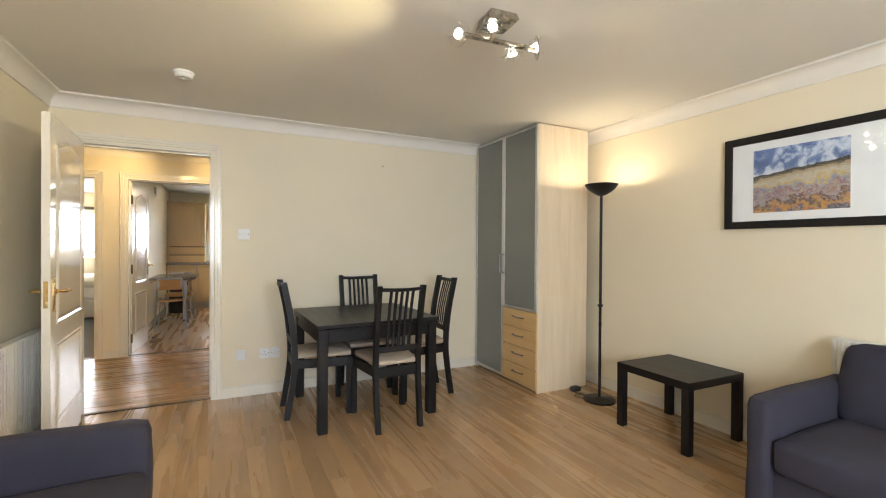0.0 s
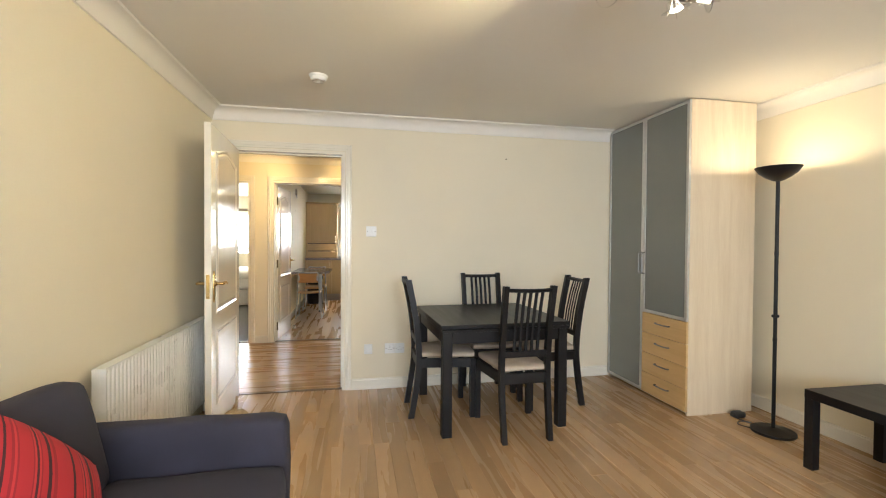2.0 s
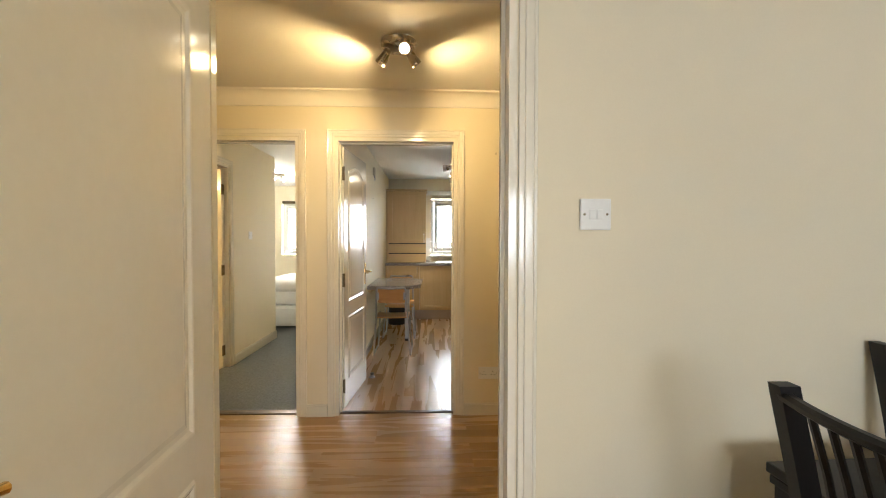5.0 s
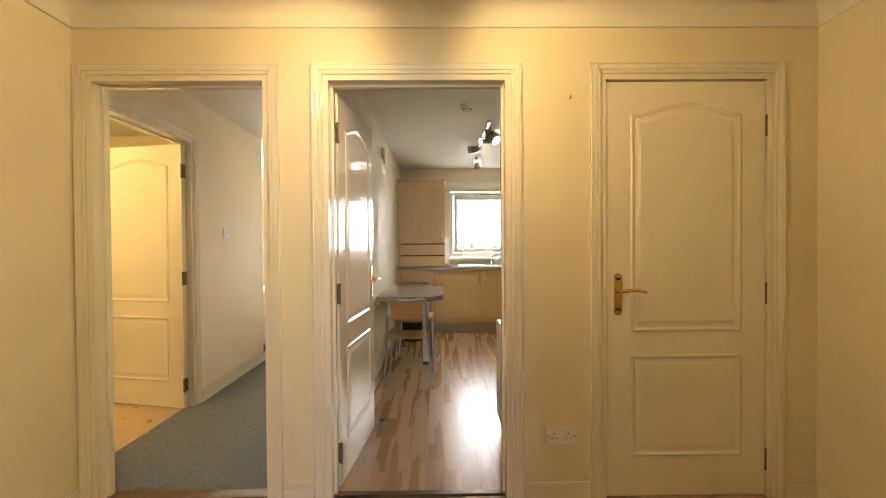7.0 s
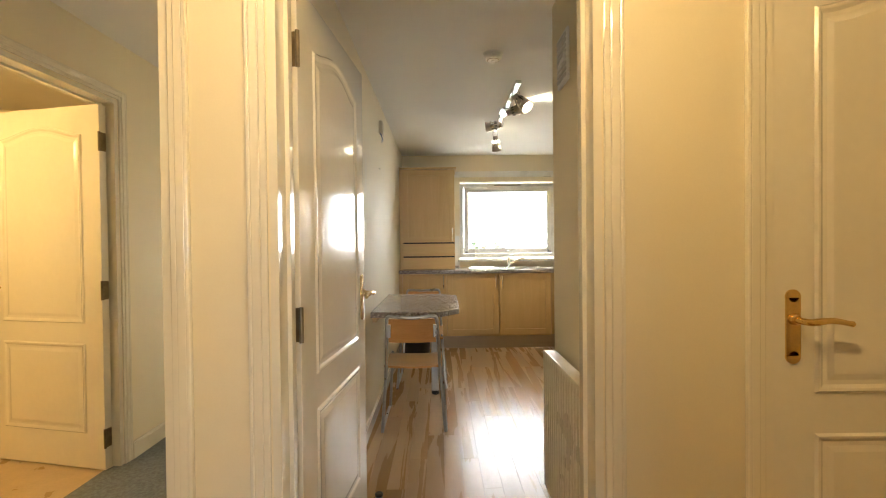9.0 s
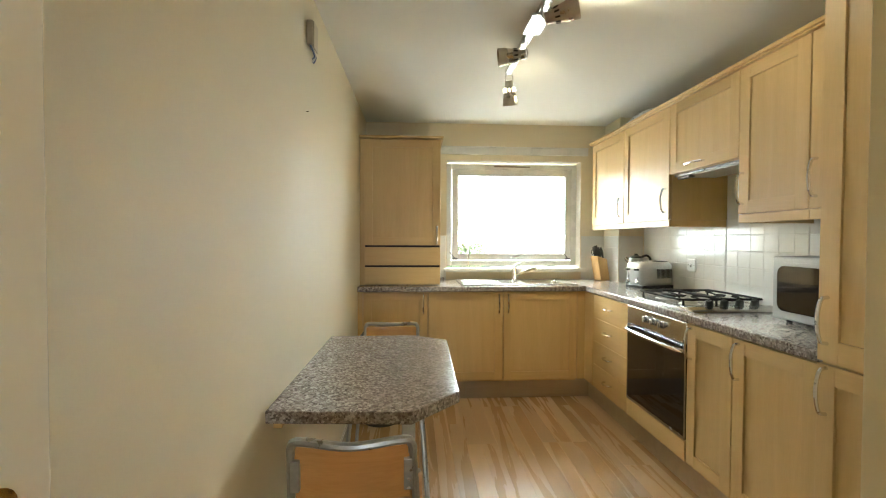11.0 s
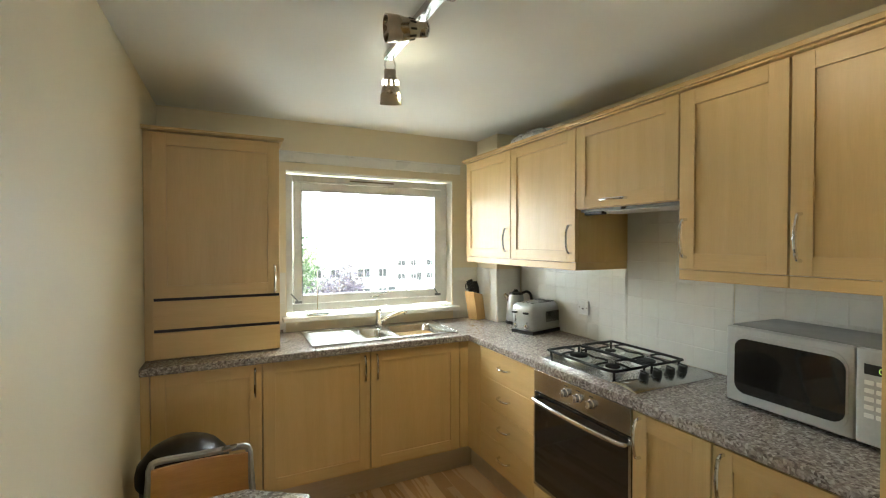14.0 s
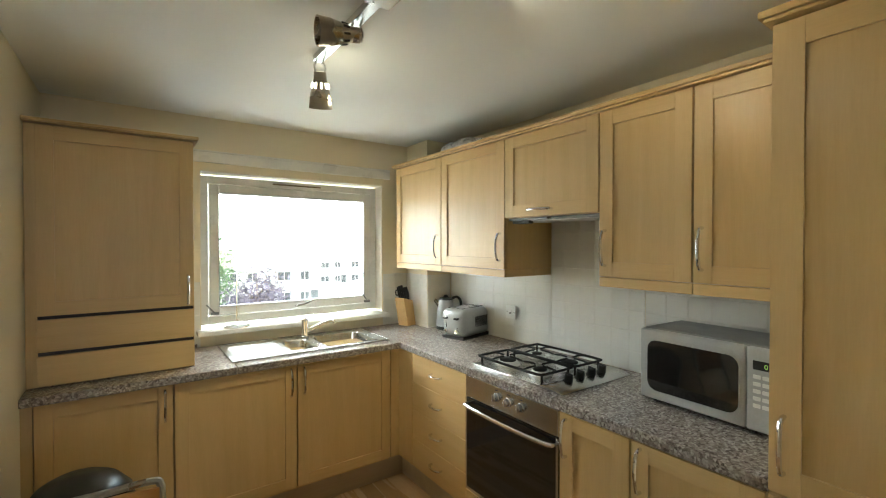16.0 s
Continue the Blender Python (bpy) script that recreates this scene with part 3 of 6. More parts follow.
# ---- living room ----
def dining_chair(m, label):
    root = thing("dining_chair", m, label, "chair", "chairs round the dining table")
    w, b = 0.20, 0.158
    for sx in (-1, 1):
        # back post: leg and upright in one bowed bar
        pts = [(sx * b * 0.98, -0.245, 0.0), (sx * b, -0.205, 0.25), (sx * b, -0.19, 0.45), (sx * b, -0.215, 0.72), (sx * b * 1.02, -0.27, 1.0)]
        bm = bmesh.new()
        rings = []
        for x, y, z in arc(pts, 4):
            d = 0.021 if z > 0.3 else 0.021
            rings.append([bm.verts.new((x + p, y + q, z)) for p, q in ((-0.016, -d), (0.016, -d), (0.016, d), (-0.016, d))])
        for r0, r1 in zip(rings, rings[1:]):
            ring_between(bm, r0, r1)
        bm.faces.new(rings[0][::-1])
        bm.faces.new(rings[-1])
        part("back_post", bm, M_BLACK, root)
        part("leg", prism([(-0.019, -0.019), (0.019, -0.019), (0.019, 0.019), (-0.019, 0.019)], 0, 0.43, m=Matrix.Translation((sx * (w - 0.002), 0.20, 0))), M_BLACK, root)
        part("side_rail", prism([(sx * b - 0.011, -0.18), (sx * b + 0.011, -0.18), (sx * w + 0.009, 0.185), (sx * w - 0.013, 0.185)], 0.365, 0.43), M_BLACK, root)
    part("front_rail", boxes((-w + 0.017, w - 0.017, 0.19, 0.212, 0.365, 0.43), bevel=0.002), M_BLACK, root)
    part("rear_rail", boxes((-b + 0.015, b - 0.015, -0.205, -0.18, 0.36, 0.43), bevel=0.002), M_BLACK, root)
    back = part("top_rail", tube(arc([(-b, -0.268, 0.975), (-b / 2, -0.279, 0.972), (0, -0.283, 0.971), (b / 2, -0.279, 0.972), (b, -0.268, 0.975)], 4), 0.020, 8, flat=0.62), M_BLACK, root)
    part("lower_rail", boxes((-b + 0.015, b - 0.015, -0.215, -0.192, 0.535, 0.575), bevel=0.003), M_BLACK, root)
    for i in range(5):
        x = (i - 2) * 0.040
        part("slat", tube([(x, -0.203, 0.57), (x, -0.222, 0.72), (x, -0.252, 0.86), (x, -0.284, 0.968)], 0.0105, 6, flat=0.6), M_BLACK, root)
    sc = cushion(-w + 0.004, w - 0.004, -0.185, 0.222, 0.432, 0.478, 0.018, 0.012, 3.0, 8)
    for v in sc.verts:
        v.co.x *= 0.80 + 0.20 * min(1.0, (v.co.y + 0.19) / 0.38)
    part("seat", sc, M_SEAT, root, "beige cloth seat pad", smooth=True)
    return root


chair = dining_chair(pose(1.165, 3.49, 0, 0, 0, 1), "black-brown slatted dining chair with beige seat, tucked in")
c2 = copy_thing(chair, pose(0.735, 3.905, 0, 0, 0, -91))
c3 = copy_thing(chair, pose(1.19, 4.135, 0, 0, 0, 180))
c4 = copy_thing(chair, pose(1.60, 3.93, 0, 0, 0, 88))
c3["label"] = "black-brown slatted dining chair with beige seat, backed against the wall"


def dining_table(m):
    root = thing("dining_table", m, "square black-brown wooden extending dining table", "table")
    a, b, h = 0.455, 0.455, 0.735
    part("tabletop", boxes((-a, a, -b, b, h - 0.026, h), bevel=0.004), M_BLACKX, root)
    part("leaf_slot", boxes((-a + 0.006, a - 0.006, -b + 0.006, b - 0.006, h - 0.050, h - 0.030), bevel=0.002), M_BLACKX, root, "extension leaf under the top")
    for sx in (-1, 1):
        for sy in (-1, 1):
            part("leg", boxes((sx * (a - 0.045) - 0.032, sx * (a - 0.045) + 0.032, sy * (b - 0.045) - 0.032, sy * (b - 0.045) + 0.032, 0, h - 0.05), bevel=0.003), M_BLACK, root)
        part("apron", boxes((sx * (a - 0.032) - 0.012, sx * (a - 0.032) + 0.012, -b + 0.08, b - 0.08, h - 0.125, h - 0.051), bevel=0.002), M_BLACK, root)
        part("apron", boxes((-a + 0.08, a - 0.08, sx * (b - 0.032) - 0.012, sx * (b - 0.032) + 0.012, h - 0.125, h - 0.051), bevel=0.002), M_BLACK, root)
    return root


dining_table(pose(1.07, 3.84, 0, 0, 0, 2.0))


def wardrobe(m):
    """Local x runs along the front (from the far end to the near end), the front looks towards -y."""
    root = thing("wardrobe", m, "tall birch wardrobe with frosted glass doors, drawers below", "wardrobe")
    W, D, H = 1.01, 0.58, 2.335
    half = W / 2
    part("side_panel", boxes((W - 0.02, W, 0.018, D, 0, H), bevel=0.001), M_BIRCH, root)
    part("side_panel", boxes((0, 0.02, 0.018, D, 0, H), bevel=0.001), M_BIRCH, root)
    part("divider", boxes((half - 0.01, half + 0.01, 0.02, D - 0.01, 0.05, H - 0.02)), M_BIRCH, root)
    part("back_panel", boxes((0.02, W - 0.02, D - 0.012, D - 0.002, 0.0, H - 0.02)), M_BIRCH, root)
    part("top_panel", boxes((0.02, W - 0.02, 0.018, D, H - 0.02, H)), M_BIRCH, root)
    part("plinth", boxes((0.02, W - 0.02, 0.05, 0.065, 0.0, 0.05)), M_BIRCH, root)

    def glass_door(x0, x1, z0, z1, handle_x):
        f = 0.024
        d = part("door", boxes((x0, x0 + f, 0, 0.018, z0, z1), (x1 - f, x1, 0, 0.018, z0, z1), (x0 + f, x1 - f, 0, 0.018, z0, z0 + f), (x0 + f, x1 - f, 0, 0.018, z1 - f, z1), bevel=0.001), M_ALU, root, "aluminium framed door")
        part("pane", boxes((x0 + f, x1 - f, 0.005, 0.012, z0 + f, z1 - f)), M_FROST, d, "frosted grey-green glass")
        part("handle", tube(arc([(handle_x, 0.0, 1.02), (handle_x, -0.024, 1.03), (handle_x, -0.026, 1.10), (handle_x, -0.026, 1.16), (handle_x, -0.024, 1.19), (handle_x, 0.0, 1.20)], 4), 0.006, 8), M_GUN, d, "bow handle", smooth=True)

    glass_door(0.002, half - 0.002, 0.03, H - 0.005, half - 0.020)
    glass_door(half + 0.002, W - 0.002, 0.70, H - 0.005, half + 0.020)
    for i in range(4):
        z0 = 0.03 + i * 0.1665
        d = part("drawer", boxes((half + 0.002, W - 0.002, 0, 0.018, z0 + 0.002, z0 + 0.1645), bevel=0.0015), M_HONEY, root, "honey beech drawer front")
        cx = half + W / 4
        part("handle", tube(arc([(cx - 0.075, 0, z0 + 0.10), (cx - 0.07, -0.018, z0 + 0.10), (cx, -0.026, z0 + 0.10), (cx + 0.07, -0.018, z0 + 0.10), (cx + 0.075, 0, z0 + 0.10)], 4), 0.0055, 8), M_GUN, d, smooth=True)
    return root


wardrobe(pose(2.475, 4.425, 0, 0, 0, -90))


def floor_lamp(m):
    root = thing("floor_lamp", m, "black metal uplighter floor lamp, lit", "lamp")
    part("base", lathe([(0.128, 0.0), (0.13, 0.006), (0.128, 0.016), (0.05, 0.026), (0.02, 0.034)], 36), M_LAMP, root, smooth=True)
    part("pole", lathe([(0.0115, 0.03), (0.0115, 0.62), (0.0135, 0.622), (0.0135, 0.64), (0.0115, 0.642), (0.0115, 1.20), (0.0135, 1.202), (0.0135, 1.22), (0.0115, 1.222), (0.0115, 1.70)], 14), M_LAMP, root, smooth=True)
    prof = [(0.012, 1.695), (0.03, 1.70), (0.07, 1.722), (0.108, 1.752), (0.130, 1.785), (0.133, 1.790), (0.127, 1.788), (0.104, 1.758), (0.066, 1.729), (0.02, 1.712)]
    part("shade", lathe(prof, 36), M_LAMP, root, "black open bowl shade", smooth=True)
    part("dimmer", boxes((-0.02, 0.02, -0.013, 0.013, 0.78, 0.80), bevel=0.004), M_LAMP, root)
    return root


floor_lamp(pose(2.865, 3.07, 0))


def side_table(m):
    root = thing("side_table", m, "small square black wooden side table", "table")
    a = 0.275
    part("tabletop", boxes((-a, a, -a, a, 0.40, 0.45), bevel=0.003), M_BLACKX, root)
    for sx in (-1, 1):
        for sy in (-1, 1):
            part("leg", boxes((sx * (a - 0.026) - 0.025, sx * (a - 0.026) + 0.025, sy * (a - 0.026) - 0.025, sy * (a - 0.026) + 0.025, 0, 0.401), bevel=0.002), M_BLACK, root)
    return root


side_table(pose(2.88, 2.385, 0, 0, 0, -1))


def sofa(m, label, width=1.80):
    """Local x runs along the seat, the front looks towards -y, the back lies at y 0.86."""
    root = thing("sofa", m, label, "sofa", "sofas in the living room")
    W, D, A = width, 0.86, 0.115
    part("base", cushion(A - 0.01, W - A + 0.01, 0.03, D - 0.04, 0.05, 0.30, 0.02, 0.004, 1.0), M_SOFA, root, smooth=True)
    for k, x0 in enumerate((0.0, W - A)):
        part("armrest", cushion(x0, x0 + A, 0.0, D - 0.02, 0.03, 0.605, 0.04, 0.006, 5.0 + k, 12), M_SOFA, root, smooth=True)
    part("back_frame", cushion(A - 0.02, W - A + 0.02, D - 0.17, D, 0.05, 0.66, 0.04, 0.004, 8.0), M_SOFA, root, smooth=True)
    n = 2
    cw = (W - 2 * A) / n
    for k in range(n):
        part("seat_cushion", cushion(A + k * cw + 0.004, A + (k + 1) * cw - 0.004, -0.005, D - 0.27, 0.29, 0.45, 0.035, 0.018, 11.0 + k, 12), M_SOFA, root, smooth=True)
        bc = cushion(A + k * cw + 0.004, A + (k + 1) * cw - 0.004, 0, 0.17, 0, 0.395, 0.05, 0.025, 21.0 + k, 12)
        bmesh.ops.transform(bc, matrix=pose(0, D - 0.31, 0.43, -14, 0, 0), verts=bc.verts)
        part("back_cushion", bc, M_SOFA, root, smooth=True)
    for x in (0.06, W - 0.06):
        for y in (0.06, D - 0.08):
            part("foot", boxes((x - 0.025, x + 0.025, y - 0.025, y + 0.025, 0, 0.04), bevel=0.003), M_BLACK, root)
    return root


sofa(pose(-0.165, 0.67, 0, 0, 0, 90), "dark grey-violet fabric two-seat sofa against the wall")
sofa(pose(2.22, 1.60, 0, 0, 0, -90), "dark grey-violet fabric two-seat sofa beside the side table")


def scatter_cushion(m):
    bm = bmesh.new()
    bmesh.ops.create_cube(bm, size=2.0)
    bmesh.ops.subdivide_edges(bm, edges=bm.edges, cuts=12, use_grid_fill=True)
    for v in bm.verts:
        x, y, z = v.co
        f = max(0.0, (1 - x * x)) ** 0.45 * max(0.0, (1 - y * y)) ** 0.45
        pin = 1 - 0.07 * (1 - x * x) * abs(y) - 0.07 * (1 - y * y) * abs(x)
        v.co = Vector((x * 0.215 * pin, y * 0.215 * pin, z * (0.006 + 0.075 * f)))
    m_red, nt, p = material("red_striped_cloth")
    tc = nt.nodes.new("ShaderNodeTexCoord")
    sep = nt.nodes.new("ShaderNodeSeparateXYZ")
    nt.links.new(tc.outputs["Object"], sep.inputs[0])
    noi = node(nt, "ShaderNodeTexNoise", Scale=9.0)
    cm = nt.nodes.new("ShaderNodeCombineXYZ")
    nt.links.new(sep.outputs[0], cm.inputs[0])
    nt.links.new(cm.outputs[0], noi.inputs["Vector"])
    noi.inputs["Scale"].default_value, noi.inputs["Detail"].default_value = 26.0, 1.0
    ramp = nt.nodes.new("ShaderNodeValToRGB")
    ramp.color_ramp.interpolation = "CONSTANT"
    e = ramp.color_ramp.elements
    e[0].position, e[0].color = 0.0, (0.05, 0.012, 0.016, 1)
    e[1].position, e[1].color = 0.42, (0.42, 0.018, 0.026, 1)
    for pos, c in ((0.52, (0.28, 0.012, 0.02, 1)), (0.58, (0.50, 0.03, 0.035, 1)), (0.66, (0.07, 0.014, 0.018, 1))):
        k = e.new(pos)
        k.color = c
    nt.links.new(noi.outputs[0], ramp.inputs[0])
    nt.links.new(ramp.outputs[0], p.inputs["Base Color"])
    p.inputs["Roughness"].default_value = 0.85
    ob = part("scatter_cushion", bm, m_red, smooth=True)
    ob.matrix_world = m
    return tagged(ob, "red cushion with dark stripes on the sofa", "cushion")


scatter_cushion(pose(-0.68, 1.88, 0.615, 0, 62, 10) @ pose(0, 0, 0, 0, 0, 35))


def radiator(m, w, h, label, pitch=0.0333):
    """A ribbed panel radiator; local x along the wall, the front towards -y, the wall at y 0.07."""
    root = thing("radiator", m, label, "radiator")
    n = int(w / pitch)
    bm = bmesh.new()
    cols = []
    for i in range(n + 1):
        x0 = i * w / n
        for dx, y in ((0.0, 0.0), (0.007, 0.0), (0.012, 0.010), (0.022, 0.010), (0.0275, 0.0)):
            if i == n and dx > 0:
                break
            cols.append((x0 + dx, y))
    grid = []
    for x, y in cols:
        grid.append([bm.verts.new((x, -0.002 if k in (0, 3) else y - 0.004, z)) for k, (z, _) in enumerate(((0.0, 0), (0.035, 0), (h - 0.035, 0), (h, 0)))])
    for a, b in zip(grid, grid[1:]):
        for k in range(3):
            bm.faces.new((a[k], b[k], b[k + 1], a[k + 1]))
    part("front_panel", bm, M_RAD, root)
    part("rear_panel", boxes((0.0, w, 0.012, 0.05, 0.01, h - 0.01), bevel=0.003), M_RAD, root)
    part("top_grille", boxes((0.002, w - 0.002, -0.001, 0.052, h - 0.004, h + 0.006), bevel=0.002), M_RAD, root)
    for x in (-0.001, w - 0.003):
        part("end_cap", boxes((x, x + 0.004, -0.004, 0.052, 0.0, h + 0.004), bevel=0.001), M_RAD, root)
    for x in (0.03, w - 0.03):
        part("pipe", tube([(x, 0.03, 0.02), (x, 0.03, -0.10)], 0.0075, 8), M_RAD, root)
    return root


radiator(pose(-0.96, 2.75, 0.13, 0, 0, 90), 1.36, 0.585, "white ribbed panel radiator on the wall")
radiator(pose(3.10, 1.62, 0.175, 0, 0, -90), 1.2, 0.60, "white panel radiator behind the sofa")


def framed_picture(m, w=0.92, h=0.60):
    """Local x along the wall, front towards -y."""
    root = thing("framed_picture", m, "framed colourful landscape print in a black frame", "picture")
    f = 0.048
    part("frame", boxes((0, f, 0, 0.03, 0, h), (w - f, w, 0, 0.03, 0, h), (f, w - f, 0, 0.03, 0, f), (f, w - f, 0, 0.03, h - f, h), bevel=0.003), M_BLACK, root)
    part("mount", boxes((f, w - f, 0.016, 0.022, f, h - f)), surface("ivory_card", (0.72, 0.70, 0.64), (0.76, 0.74, 0.68), 0.8, fine=200), root, "ivory card mount")
    mp, nt, p = material("landscape_print")
    tc = nt.nodes.new("ShaderNodeTexCoord")
    sep = nt.nodes.new("ShaderNodeSeparateXYZ")
    nt.links.new(tc.outputs["Object"], sep.inputs[0])
    noi = node(nt, "ShaderNodeTexNoise", Scale=8.0, Detail=7.0, Roughness=0.66, Distortion=0.15)
    nt.links.new(tc.outputs["Object"], noi.inputs["Vector"])
    vor = node(nt, "ShaderNodeTexVoronoi", Scale=95.0)
    nt.links.new(tc.outputs["Object"], vor.inputs["Vector"])

    def ramp(src, rows):
        r = nt.nodes.new("ShaderNodeValToRGB")
        e = r.color_ramp.elements
        e[0].position, e[0].color = rows[0][0], rgba(rows[0][1])
        e[1].position, e[1].color = rows[-1][0], rgba(rows[-1][1])
        for pos, c in rows[1:-1]:
            e.new(pos).color = rgba(c)
        nt.links.new(src, r.inputs[0])
        return r.outputs[0]

    field = ramp(noi.outputs[0], [(0.28, (0.03, 0.04, 0.06)), (0.40, (0.22, 0.27, 0.36)), (0.46, (0.56, 0.50, 0.36)), (0.50, (0.26, 0.16, 0.12)), (0.53, (0.50, 0.22, 0.07)), (0.56, (0.62, 0.46, 0.16)), (0.60, (0.40, 0.40, 0.44)), (0.72, (0.66, 0.64, 0.56))])
    air = ramp(noi.outputs[0], [(0.34, (0.04, 0.06, 0.16)), (0.48, (0.12, 0.18, 0.34)), (0.56, (0.50, 0.54, 0.60)), (0.75, (0.75, 0.72, 0.66))])
    hill = nt.nodes.new("ShaderNodeMath")
    hill.operation = "MULTIPLY_ADD"
    nt.links.new(sep.outputs[0], hill.inputs[0])
    hill.inputs[1].default_value = -0.10
    nt.links.new(sep.outputs[2], hill.inputs[2])
    add = nt.nodes.new("ShaderNodeMath")
    add.operation = "MULTIPLY_ADD"
    nt.links.new(noi.outputs[0], add.inputs[0])
    add.inputs[1].default_value = 0.05
    nt.links.new(hill.outputs[0], add.inputs[2])
    step = nt.nodes.new("ShaderNodeMath")
    step.operation = "GREATER_THAN"
    nt.links.new(add.outputs[0], step.inputs[0])
    step.inputs[1].default_value = 0.345
    # bands of the painted field below the hill line, broken up by brush strokes
    def calc(op, a, b):
        n = nt.nodes.new("ShaderNodeMath")
        n.operation = op
        for k, v in enumerate((a, b)):
            if isinstance(v, (int, float)):
                n.inputs[k].default_value = v
            else:
                nt.links.new(v, n.inputs[k])
        return n.outputs[0]

    depth = calc("MULTIPLY", calc("SUBTRACT", 0.345, add.outputs[0]), 3.9)
    blot = node(nt, "ShaderNodeTexNoise", Scale=11.0, Detail=8.0, Roughness=0.78, Distortion=0.1)
    nt.links.new(tc.outputs["Object"], blot.inputs["Vector"])
    loose = calc("MULTIPLY", calc("SUBTRACT", blot.outputs[0], 0.5), calc("MINIMUM", calc("MULTIPLY", depth, 4.5), 1.7))
    bands = ramp(calc("ADD", depth, loose), [(0.0, (0.05, 0.045, 0.03)), (0.07, (0.07, 0.06, 0.035)), (0.11, (0.36, 0.25, 0.12)), (0.26, (0.46, 0.42, 0.32)), (0.36, (0.50, 0.34, 0.07)), (0.46, (0.22, 0.28, 0.40)), (0.54, (0.26, 0.08, 0.035)), (0.64, (0.34, 0.35, 0.36)), (0.72, (0.18, 0.05, 0.03)), (0.80, (0.04, 0.05, 0.08)), (0.88, (0.52, 0.28, 0.04)), (0.97, (0.50, 0.16, 0.05)), (1.0, (0.10, 0.10, 0.13))])
    fleck = nt.nodes.new("ShaderNodeMix")
    fleck.data_type = "RGBA"
    nt.links.new(calc("MULTIPLY", calc("LESS_THAN", vor.outputs["Distance"], 0.40), calc("MULTIPLY", calc("GREATER_THAN", depth, 0.45), 0.55)), fleck.inputs[0])
    nt.links.new(bands, fleck.inputs[6])
    nt.links.new(field, fleck.inputs[7])
    mix = nt.nodes.new("ShaderNodeMix")
    mix.data_type = "RGBA"
    nt.links.new(step.outputs[0], mix.inputs[0])
    nt.links.new(fleck.outputs[2], mix.inputs[6])
    nt.links.new(air, mix.inputs[7])
    nt.links.new(mix.outputs[2], p.inputs["Base Color"])
    p.inputs["Roughness"].default_value = 0.6
    part("print", boxes((0.178, w - 0.25, 0.012, 0.0155, 0.10, h - 0.10)), mp, root, "bright painted landscape of field and sky")
    g = part("glazing", boxes((f, w - f, 0.007, 0.010, f, h - f)), M_CLEAR, root)
    g.visible_shadow = False
    return root


framed_picture(pose(LE - 0.032, 2.245, 1.40, 0, 0, -90))


def spot_bulb(root, at, aim, lit=True, energy=0.0, scale=1.0, name="bulb", mat=None):
    """A small reflector bulb at a place, looking at aim (both in the thing's frame)."""
    m = look(at, aim) @ Matrix.Rotation(math.pi, 4, "X") @ Matrix.Diagonal((scale, scale, scale, 1))
    b = part(name, lathe([(0.006, -0.045), (0.009, -0.04), (0.012, -0.03), (0.024, -0.002), (0.0245, 0.0), (0.022, 0.001)], 18, m), M_CLEAR if lit else M_STEEL, root, smooth=True)
    part("lens", lathe([(0.0215, -0.003), (0.0215, 0.0005), (0.016, 0.004), (0.004, 0.006)], 18, m), mat or M_BULB, b, "lit bulb face", smooth=True)
    return b


def ceiling_light(m):
    root = thing("ceiling_light", m, "nickel ceiling light with four halogen spots, lit", "ceiling light")
    # square canopy with slanted faces, a short arm and a flat bar; one bulb sits under the canopy
    bm = bmesh.new()
    lo = [bm.verts.new(v) for v in ((-0.075, -0.075, -0.055), (0.075, -0.075, -0.030), (0.075, 0.075, -0.030), (-0.075, 0.075, -0.055))]
    hi = [bm.verts.new(v) for v in ((-0.065, -0.065, 0), (0.065, -0.065, 0), (0.065, 0.065, 0), (-0.065, 0.065, 0))]
    ring_between(bm, lo, hi)
    bm.faces.new(lo[::-1])
    bm.faces.new(hi)
    part("canopy", bm, M_NICKEL, root)
    part("arm", boxes((-0.012, 0.012, -0.004, 0.004, -0.112, -0.035), bevel=0.002, m=pose(0, 0, 0, 0, 12, 0)), M_NICKEL, root)
    part("bar", boxes((-0.175, 0.175, -0.015, 0.015, -0.120, -0.106), bevel=0.002), M_NICKEL, root)
    for k, (x, aim) in enumerate(((-0.165, (-0.85, -0.45, -0.15)), (-0.03, (-0.35, -0.85, 0.02)), (0.075, (0.25, 0.10, -0.75)), (0.165, (0.80, -0.35, 0.10)))):
        at = Vector((x, 0, -0.118 if k != 1 else -0.075)) + 0.055 * Vector(aim)
        part("stem", tube([(x, 0, -0.113 if k != 1 else -0.05), tuple(at)], 0.006, 8), M_NICKEL, root)
        b = spot_bulb(root, tuple(at), tuple(at + Vector(aim)))
        # splayed glass disc and bent wires round each bulb
        mm = look(tuple(at), tuple(at + Vector(aim))) @ Matrix.Rotation(math.pi, 4, "X")
        part("glass_disc", lathe([(0.026, -0.006), (0.055, -0.004), (0.055, -0.002), (0.026, -0.004)], 20, mm), M_CLEAR, b)
        for a in range(3):
            ang = a * 2.1 + k
            c, s = math.cos(ang), math.sin(ang)
            pts = [mm @ Vector(v) for v in ((0.014 * c, 0.014 * s, -0.035), (0.034 * c, 0.034 * s, -0.03), (0.040 * c, 0.040 * s, 0.01), (0.050 * c, 0.050 * s, 0.022))]
            part("wire", tube(arc(pts, 3), 0.0013, 5), M_NICKEL, b)
    return root


ceiling_light(pose(1.225, 2.15, CEIL, 0, 0, -4))


